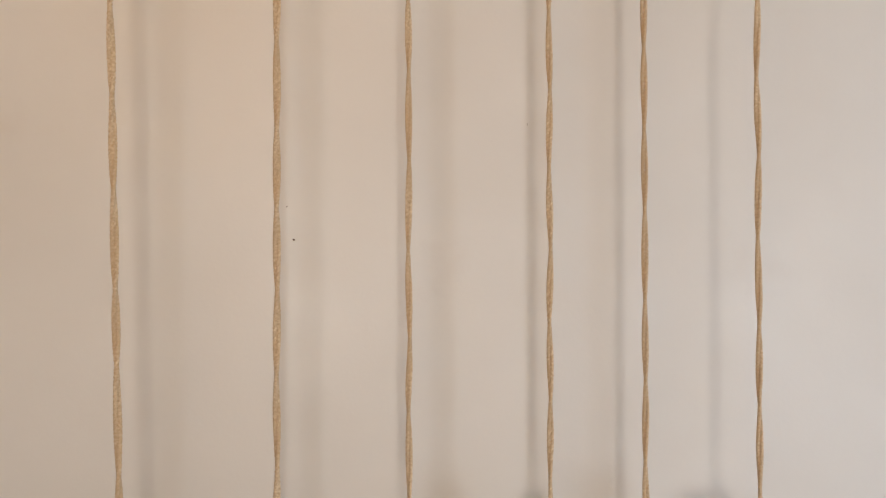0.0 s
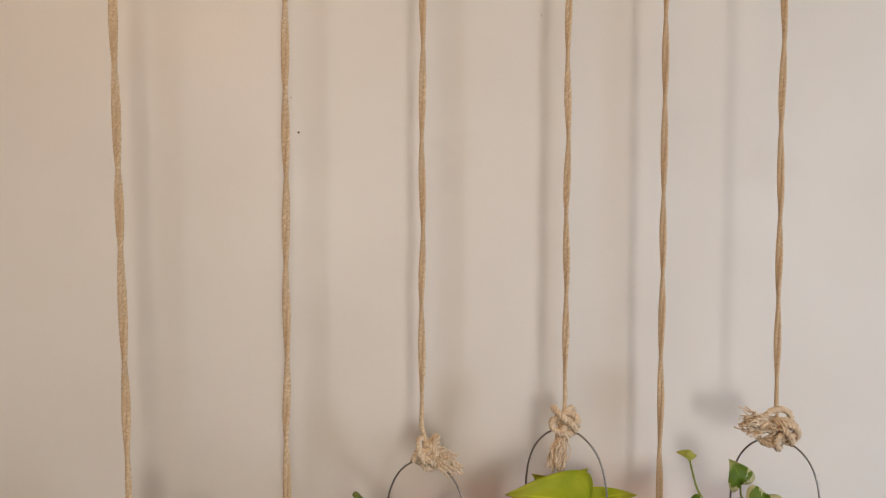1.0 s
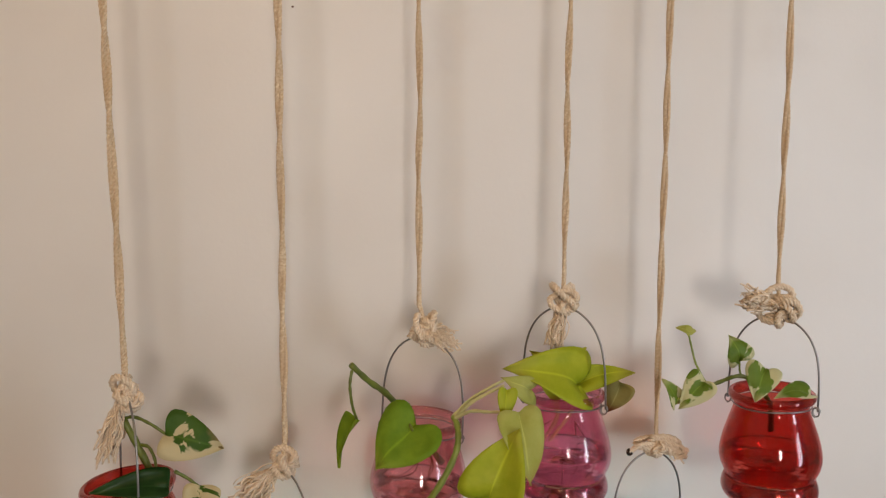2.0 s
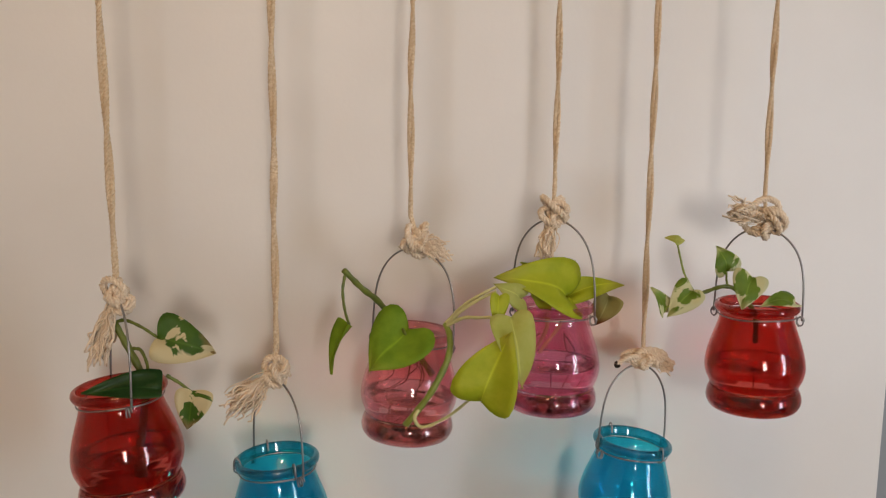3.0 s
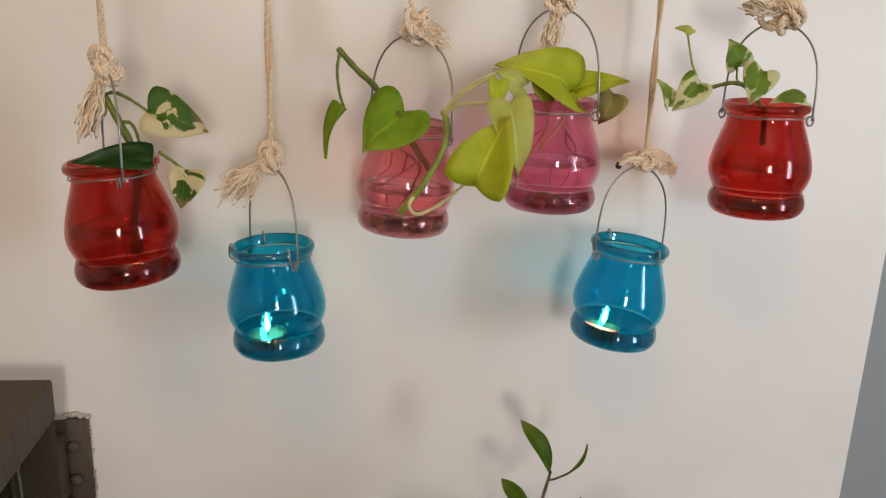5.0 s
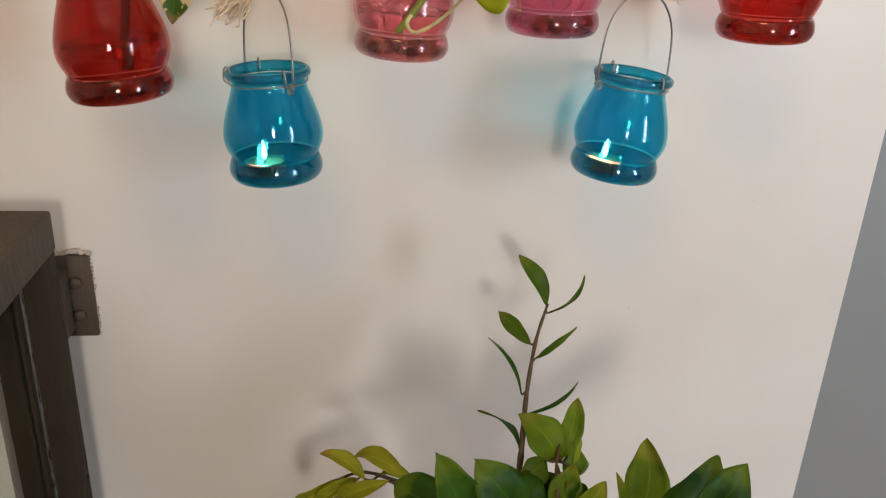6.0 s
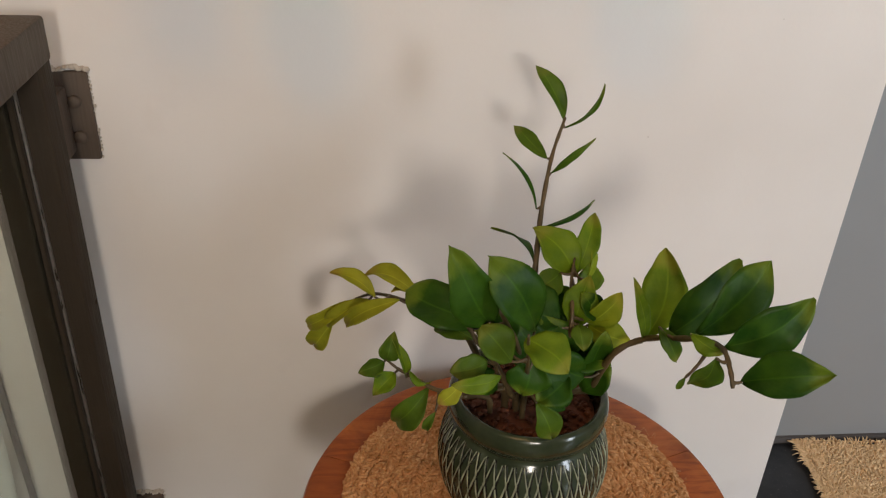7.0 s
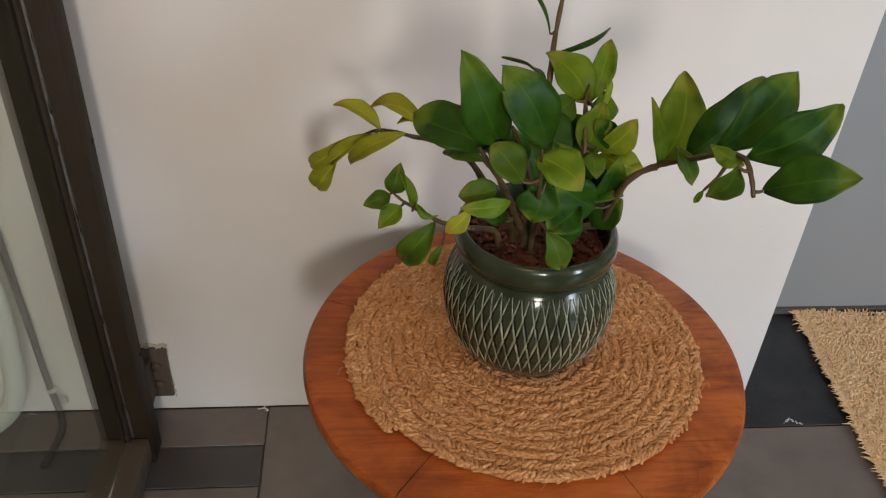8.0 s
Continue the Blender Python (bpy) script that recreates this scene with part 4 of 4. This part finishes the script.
leaves(YELLOW_LEAVES, zz, (ZZ_YELLOW,), 100, wide=1.15, fold=0.7, droop=0.2, blunt=0.6)
leaves(LOW_LEAVES, zz, (ZZ_OLIVE, ZZ_MID), 120, wide=1.15, fold=0.7, droop=0.24)
leaves(RIGHT_LEAVES, zz, (ZZ_MID, ZZ_MID, ZZ_DARK, ZZ_DARK, ZZ_DARK, ZZ_DARK, ZZ_OLIVE, ZZ_OLIVE, ZZ_MID, ZZ_OLIVE), 140, fold=0.22, bulge=1.12, blunt=0.7)

# ---- jars and the cuttings in them ----

def lantern(x, y, rim, lean, turn, knot, glass, label, group):
    """A jar whose rim's middle stands at (x, y, rim)."""
    m = pose(0, 0, 0, lean[0], lean[1], 0)
    base = Vector((x, y, rim)) - m @ Vector((0, 0, 0.1097))
    jar(tuple(base), lean, turn, knot, glass, label, group, glass is BLUE_GLASS)
    return tuple(base)


BOTTLES = "hanging glass jars"
red_1 = lantern(-0.230, -0.172, 1.160, (0, -5), 65, (-0.228, -0.172, 1.240), RED_GLASS, "red glass jar with a wire handle, holding a cutting", BOTTLES)
blue_1 = lantern(-0.094, -0.120, 1.067, (0, -3), 53, (-0.094, -0.120, 1.148), BLUE_GLASS, "turquoise glass jar with a lit tealight", BOTTLES)
pink_1 = lantern(0.043, -0.104, 1.191, (0, 3), 27, (0.046, -0.104, 1.277), PINK_GLASS, "pink glass jar with water, pebbles and roots", BOTTLES)
pink_2 = lantern(0.189, -0.105, 1.217, (0, 0), 33, (0.187, -0.105, 1.306), DEEP_PINK_GLASS, "pink glass jar with lime leaves in water", BOTTLES)
blue_2 = lantern(0.282, -0.102, 1.066, (0, 6), -19, (0.285, -0.102, 1.150), BLUE_GLASS, "tilted turquoise glass jar with a lit tealight", BOTTLES)
red_2 = lantern(0.396, -0.136, 1.221, (0, -1), 44, (0.397, -0.136, 1.300), RED_GLASS, "red glass jar with a cream-edged vine", BOTTLES)

CORD = "doubled natural cotton cord knotted on a jar handle"
rope_hanger(-0.256, -0.172, (-0.229, -0.172, 1.246), (0.012, 0.010, 0.014), [((-0.247, -0.176, 1.19), 34, 0.0045)], 1, CORD + ", long frayed end", 0.0023)
rope_hanger(-0.093, -0.120, (-0.095, -0.121, 1.157), (0.013, 0.011, 0.012), [((-0.132, -0.13, 1.125), 46, 0.006)], 2, CORD + ", brushed-out end", 0.0023)
rope_hanger(0.040, -0.104, (0.046, -0.104, 1.287), (0.014, 0.011, 0.014), [((0.07, -0.112, 1.272), 34, 0.005), ((0.03, -0.11, 1.278), 0, 0)], 3, CORD)
rope_hanger(0.187, -0.105, (0.186, -0.105, 1.316), (0.015, 0.012, 0.013), [((0.176, -0.115, 1.27), 30, 0.004)], 4, CORD + ", end hanging down")
rope_hanger(0.289, -0.102, (0.29, -0.103, 1.158), (0.02, 0.009, 0.008), [((0.258, -0.108, 1.152), 0, 0), ((0.322, -0.106, 1.15), 0, 0), ((0.318, -0.106, 1.147), 16, 0.003)], 5, "natural cotton cord knotted flat over a wire jar handle")
rope_hanger(0.397, -0.136, (0.398, -0.137, 1.311), (0.019, 0.013, 0.016), [((0.362, -0.145, 1.317), 40, 0.005)], 6, CORD + ", fluffy end")
raw("burnt_tip", *ball((0.2595, -0.1078, 1.1524), (0.0037, 0.0036, 0.004)), WICK, bpy.data.objects["rope_hanger.004"], "scorched cord end")

for base, lean, level in ((red_1, (0, -5), 0.052), (pink_1, (0, 3), 0.046), (pink_2, (0, 0), 0.05), (red_2, (0, -1), 0.05)):
    water(base, lean, level, "still water half filling a glass jar")
for k, (base, lean) in enumerate(((pink_1, (0, 3)), (pink_2, (0, 0)), (red_1, (0, -5)))):
    pebbles(base, lean, 30 + k, "mixed small brown pebbles in a jar")


def tealight(x, y, z, lean, label):
    ob = thing("tealight", label, "candle", "lit tealights")
    ob.matrix_basis = pose(x, y, z, *lean, 0)
    local("cup", *lathe([(0.0005, 0.0), (0.0185, 0.0), (0.0192, 0.001), (0.0195, 0.0125), (0.0199, 0.0128), (0.0192, 0.0128), (0.0186, 0.0015), (0.0005, 0.001)], 40, closed=False), ALUMINIUM, ob, "thin aluminium cup")
    local("wax", *lathe([(0.0005, 0.0015), (0.0184, 0.0018), (0.0188, 0.0108), (0.015, 0.0106), (0.006, 0.0098), (0.0005, 0.0098)], 40, closed=False), WAX, ob)
    local("wick", *tube([(0, 0, 0.009), (0.0003, 0, 0.013), (0.0008, 0, 0.0165)], 0.0006, 6), WICK, ob)
    v, f = lathe([(0.0003, 0.0145), (0.0015, 0.016), (0.0024, 0.019), (0.0024, 0.0225), (0.0017, 0.027), (0.0008, 0.031), (0.0002, 0.034)], 16, closed=False)
    local("flame", v, f, FLAME, ob, "bright candle flame")
    return ob


tealight(-0.099, -0.130, blue_1[2] + 0.0075, (0, -3), "lit tealight candle in a turquoise jar")
tealight(0.256, -0.112, blue_2[2] + 0.0085, (0, 6), "lit tealight candle in a tilted turquoise jar")

# the cuttings
RL_LEAVES = [
    (-0.195, -0.175, 1.207, -0.144, -0.165, 1.188, 0.041, 0),
    (-0.167, -0.165, 1.153, -0.172, -0.170, 1.117, 0.031, 0),
]
RL_STEM = [(-0.233, -0.170, 1.220), (-0.218, -0.175, 1.193), (-0.207, -0.175, 1.163), (-0.211, -0.170, 1.124), (-0.219, -0.165, 1.080)]
RL_PET1 = [(-0.232, -0.170, 1.220), (-0.222, -0.172, 1.222), (-0.208, -0.174, 1.216), (-0.195, -0.175, 1.207)]
RL_PET2 = [(-0.188, -0.172, 1.170), (-0.177, -0.168, 1.161), (-0.167, -0.165, 1.151)]
RL_PET3 = [(-0.216, -0.176, 1.197), (-0.208, -0.180, 1.196), (-0.203, -0.180, 1.183), (-0.204, -0.178, 1.171)]
P_LEAVES = [
    (-0.020, -0.165, 1.212, -0.040, -0.160, 1.164, 0.020, 50),
    (0.033, -0.185, 1.212, -0.005, -0.205, 1.179, 0.064, 0),
    (0.096, -0.215, 1.151, 0.124, -0.210, 1.215, 0.054, 0),
    (0.127, -0.190, 1.224, 0.138, -0.205, 1.159, 0.040, 0),
]
P_STEM = [(-0.027, -0.165, 1.265), (-0.010, -0.155, 1.246), (0.009, -0.140, 1.227), (0.035, -0.115, 1.187), (0.064, -0.100, 1.144)]
P_PET1 = [(-0.026, -0.166, 1.260), (-0.028, -0.168, 1.246), (-0.026, -0.167, 1.227), (-0.022, -0.165, 1.213)]
P_PET2 = [(0.017, -0.140, 1.218), (0.023, -0.170, 1.217), (0.029, -0.190, 1.209)]
P_STEM2 = [(0.071, -0.150, 1.209), (0.074, -0.160, 1.198), (0.071, -0.168, 1.178), (0.054, -0.172, 1.146), (0.031, -0.170, 1.115)]
P_PET3 = [(0.044, -0.172, 1.132), (0.039, -0.178, 1.124), (0.047, -0.182, 1.117), (0.068, -0.195, 1.131), (0.090, -0.215, 1.157)]
P_PET4 = [(0.070, -0.150, 1.208), (0.086, -0.160, 1.228), (0.101, -0.170, 1.241), (0.118, -0.165, 1.248)]
P_PET5 = [(0.071, -0.152, 1.207), (0.086, -0.165, 1.218), (0.100, -0.178, 1.221), (0.121, -0.190, 1.224)]
P_PET6 = [(0.071, -0.150, 1.205), (0.083, -0.165, 1.224), (0.098, -0.175, 1.237), (0.115, -0.178, 1.246)]
M_LEAVES = [
    (0.201, -0.115, 1.228, 0.123, -0.150, 1.257, 0.056, 0),
    (0.183, -0.100, 1.227, 0.214, -0.095, 1.262, 0.027, 0),
    (0.202, -0.105, 1.225, 0.260, -0.118, 1.240, 0.025, 25),
    (0.250, -0.100, 1.225, 0.236, -0.100, 1.193, 0.028, 0),
    (0.145, -0.150, 1.233, 0.115, -0.172, 1.252, 0.025, 0),
    (0.118, -0.178, 1.242, 0.115, -0.185, 1.211, 0.018, 0),
    (0.186, -0.110, 1.226, 0.152, -0.118, 1.264, 0.040, 0),
]
M_STEM = [(0.175, -0.110, 1.223), (0.183, -0.105, 1.193), (0.165, -0.100, 1.155), (0.163, -0.100, 1.125)]
M_STEM2 = [(0.200, -0.105, 1.225), (0.197, -0.110, 1.200), (0.174, -0.110, 1.167)]
RR_LEAVES = [
    (0.284, -0.165, 1.220, 0.272, -0.165, 1.246, 0.018, 0),
    (0.314, -0.165, 1.242, 0.287, -0.170, 1.217, 0.025, 0),
    (0.297, -0.155, 1.289, 0.307, -0.155, 1.290, 0.007, 20),
    (0.300, -0.155, 1.288, 0.288, -0.150, 1.293, 0.008, 20),
    (0.354, -0.150, 1.258, 0.343, -0.150, 1.284, 0.024, 0),
    (0.370, -0.175, 1.256, 0.356, -0.185, 1.227, 0.028, 0),
    (0.421, -0.165, 1.225, 0.380, -0.175, 1.228, 0.018, 10),
]
RR_STEM = [(0.397, -0.136, 1.181), (0.392, -0.140, 1.211), (0.370, -0.150, 1.236), (0.354, -0.150, 1.243), (0.330, -0.160, 1.240), (0.311, -0.165, 1.235), (0.296, -0.166, 1.231)]
RR_PET1 = [(0.316, -0.163, 1.239), (0.307, -0.158, 1.257), (0.303, -0.155, 1.273), (0.299, -0.155, 1.288)]
RR_PET2 = [(0.367, -0.150, 1.238), (0.356, -0.150, 1.245), (0.354, -0.150, 1.258)]
RR_PET3 = [(0.301, -0.166, 1.233), (0.288, -0.166, 1.226), (0.284, -0.165, 1.220)]
RR_PET4 = [(0.370, -0.150, 1.236), (0.374, -0.165, 1.251), (0.370, -0.175, 1.256)]

cutting_1 = thing("vine_cutting", "cutting with green and cream leaves in a red jar", "plant", at=(-0.22, -0.17, 1.1))
leaves(RL_LEAVES[:2], cutting_1, (CREAMY,), 200, heart=0.12, fold=0.2)
leaves([(-0.187, -0.2, 1.166, -0.253, -0.208, 1.166, 0.026, 0)], cutting_1, (DEEP_LEAF,), 205, heart=0.02, fold=0.3, droop=0.02)
stalk("stalk", RL_STEM, 0.0032, 0.0038, GREEN_STALK, cutting_1)
for p in (RL_PET1, RL_PET2, RL_PET3):
    stalk("leaf_stalk", p, 0.0017, 0.0013, GREEN_STALK, cutting_1)

cutting_2 = thing("vine_cutting", "cutting with a green heart leaf in a pink jar", "plant", at=(0.05, -0.11, 1.12))
leaves(P_LEAVES[:1], cutting_2, (POTHOS,), 210, heart=0.08, fold=0.7, droop=0.06)
leaves(P_LEAVES[1:2], cutting_2, (POTHOS,), 211, heart=0.36, wide=1.0, fold=0.18, droop=0.06, bulge=1.25, blunt=0.62, point=0.6)
leaves(P_LEAVES[2:3], cutting_2, (LIME,), 214, heart=0.12, fold=0.3)
leaves(P_LEAVES[3:], cutting_2, (PALE_LEAF,), 216, heart=0.15, fold=0.2)
stalk("stalk", P_STEM, 0.0028, 0.0035, GREEN_STALK, cutting_2)
stalk("stalk", P_STEM2, 0.003, 0.0032, LIGHT_STALK, cutting_2)
for p in (P_PET1, P_PET2):
    stalk("leaf_stalk", p, 0.0015, 0.0013, GREEN_STALK, cutting_2)
for p in (P_PET3, P_PET4, P_PET5, P_PET6):
    stalk("leaf_stalk", p, 0.002, 0.0013, PALE_STALK, cutting_2)

cutting_3 = thing("vine_cutting", "cutting with broad lime green leaves in a pink jar", "plant", at=(0.18, -0.105, 1.15))
leaves(M_LEAVES[:3], cutting_3, (LIME,), 220, heart=0.15, fold=0.3, droop=0.16)
leaves(M_LEAVES[3:4], cutting_3, (BROWNING,), 224, heart=0.12)
leaves(M_LEAVES[4:], cutting_3, (PALE_LEAF, LIME, LIME), 226, heart=0.15)
for p in (M_STEM, M_STEM2):
    stalk("stalk", p, 0.0024, 0.0018, PALE_STALK, cutting_3)

cutting_4 = thing("vine_cutting", "trailing vine with small cream-edged leaves in a red jar", "plant", at=(0.39, -0.138, 1.18))
leaves(RR_LEAVES, cutting_4, (CREAM_EDGE, CREAM_EDGE, PALE_LEAF, PALE_LEAF, CREAM_EDGE, CREAM_EDGE, CREAM_EDGE), 230, heart=0.16, wide=1.25, fold=0.2)
stalk("stalk", RR_STEM, 0.0028, 0.0016, GREEN_STALK, cutting_4)
for p in (RR_PET1, RR_PET2, RR_PET3, RR_PET4):
    stalk("leaf_stalk", p, 0.0012, 0.001, LIGHT_STALK, cutting_4)


# thin roots in the pink jars
def roots(base, seed, parent, count=6):
    rng = np.random.default_rng(seed)
    for _ in range(count):
        a = rng.uniform(0, 6.28)
        p = [(base[0] + 0.012 * math.cos(a), base[1] + 0.012 * math.sin(a), base[2] + 0.08)]
        for k in range(4):
            a += rng.normal(0, 0.7)
            r = rng.uniform(0.012, 0.034)
            p.append((base[0] + r * math.cos(a), base[1] + r * math.sin(a), base[2] + 0.065 - 0.013 * k))
        stalk("root", p, 0.0008, 0.0003, ROOT, parent)


ROOT = painted("pale brown root", (0.26, 0.1, 0.07), 0.4, 0.6, 0.3, 80)
roots(pink_1, 50, cutting_2, 5)
roots(pink_2, 51, cutting_3, 3)


# ---- doormat and shade at the panel foot ----
def doormat():
    rng = np.random.default_rng(8)
    ob = thing("doormat", "shaggy beige coir doormat with a ragged edge", "doormat", at=(1.1, -0.15, 0))
    m = pose(0.784, -0.6, 0.001, 0, 0, -3.2)
    raw("backing", *moved(box_shape((0.004, 0.004, 0.0), (0.6, 0.805, 0.006)), m), COIR.m, ob, smooth=False)
    many = []
    for _ in range(34000):
        x, y = 0.605 * rng.uniform(0, 1) ** 1.7, 0.815 * rng.uniform(0, 1) ** 0.85
        p = m @ Vector((x, y, 0.004))
        d = Vector((rng.normal(0, 0.0055), rng.normal(0, 0.0055), rng.uniform(0.004, 0.009)))
        if x < 0.01:
            d.x -= abs(rng.normal(0, 0.005))
            d.z *= 0.6
        many.append(([p, p + d * 0.6 + Vector((0, 0, 0.002)), p + d], (0.0014, 0.0013, 0.0006)))
    tagged(raw("coir_nap", *tubes(many, 4), COIR.m, ob), kind="stuff")
    return ob


def box_shape(lo, hi):
    v = [(x, y, z) for x in (lo[0], hi[0]) for y in (lo[1], hi[1]) for z in (lo[2], hi[2])]
    return v, [(0, 1, 3, 2), (4, 6, 7, 5), (0, 4, 5, 1), (2, 3, 7, 6), (0, 2, 6, 4), (1, 5, 7, 3)]


doormat()
# Dark strip added for the shadowed gap under the grey panel.
setting("baseboard", (0.646, 0.214, -0.002), (1.99, 0.2215, 0.012), GROUT, "dark strip standing for shade along the foot of a grey panel")


def paint_flake(spots, seed):
    """Dried white paint spilt in a thin ragged line."""
    rng = np.random.default_rng(seed)
    shapes = []
    for a, b in zip(spots, spots[1:]):
        for t in np.arange(0, 1, 0.12):
            x, y = a[0] + (b[0] - a[0]) * t, a[1] + (b[1] - a[1]) * t
            r = rng.uniform(0.0005, 0.0014)
            shapes.append(ball((x + rng.normal(0, 0.0012), y + rng.normal(0, 0.0012), 0.0002), (r * 1.3, r, 0.0006), 7, 4))
    ob = new("paint_flake", mesh_of("paint_flake", *joined(*shapes), CEILING.m))
    return tagged(ob, "dried white paint spill on dark stone", "paint")


def nail_hole(x, z, size):
    """A small dark hole with a chipped rim in the wall paint."""
    rim = [(x + size * 1.5 * math.cos(a), -0.0004, z + size * 1.5 * math.sin(a) * 0.8) for a in np.linspace(0, 6.28, 13)]
    ob = thing("nail_hole", "tiny chipped nail hole in white wall paint", "hole", at=(x, 0, z))
    raw("hole", *ball((x, -0.0003, z), (size, 0.0008, size), 8, 5), SOIL.m, ob)
    raw("chipped_rim", *tube(rim, size * 0.3, 5), PLASTER.m, ob)


nail_hole(-0.089, 1.615, 0.0009)
nail_hole(-0.097, 1.653, 0.0005)
paint_flake([(0.692, -0.066), (0.704, -0.058), (0.713, -0.066), (0.722, -0.07)], 2)
paint_flake([(-0.196, -0.006), (-0.186, -0.003), (-0.179, -0.012)], 3)

# ---- floor tiles ----
def tile(x0, x1, y0, y1, material, name="floor_tile"):
    gap = 0.0012
    return under(part(name, box(bmesh.new(), (x0 + gap, y0 + gap, -0.011), (x1 - gap, y1 - gap, 0.0), 0.0008, 1), material.m, None), floor)


tile(-1.999, -0.179, -0.083, -0.001, EDGE_TILE)
tile(-1.999, -0.179, -0.163, -0.083, DARK_TILE)
tile(0.61, 1.999, -0.074, 0.214, GRANITE, "granite_threshold")
tile(-0.179, 0.45, -0.763, -0.001, TILE)
tile(0.45, 0.61, -0.074, -0.001, TILE)
tile(0.45, 1.05, -0.763, -0.074, TILE)
tile(1.05, 1.999, -0.763, -0.074, TILE)
for i, x in enumerate((-1.999, -1.379, -0.779, -0.179, 0.421, 1.021, 1.621)):
    for j in range(0 if x < -0.5 else 1, 6):
        tile(x, min(1.999, x + 0.6 if i else -1.379), -0.763 - 0.6 * j if j < 5 else -3.599, -0.163 - 0.6 * j, TILE)
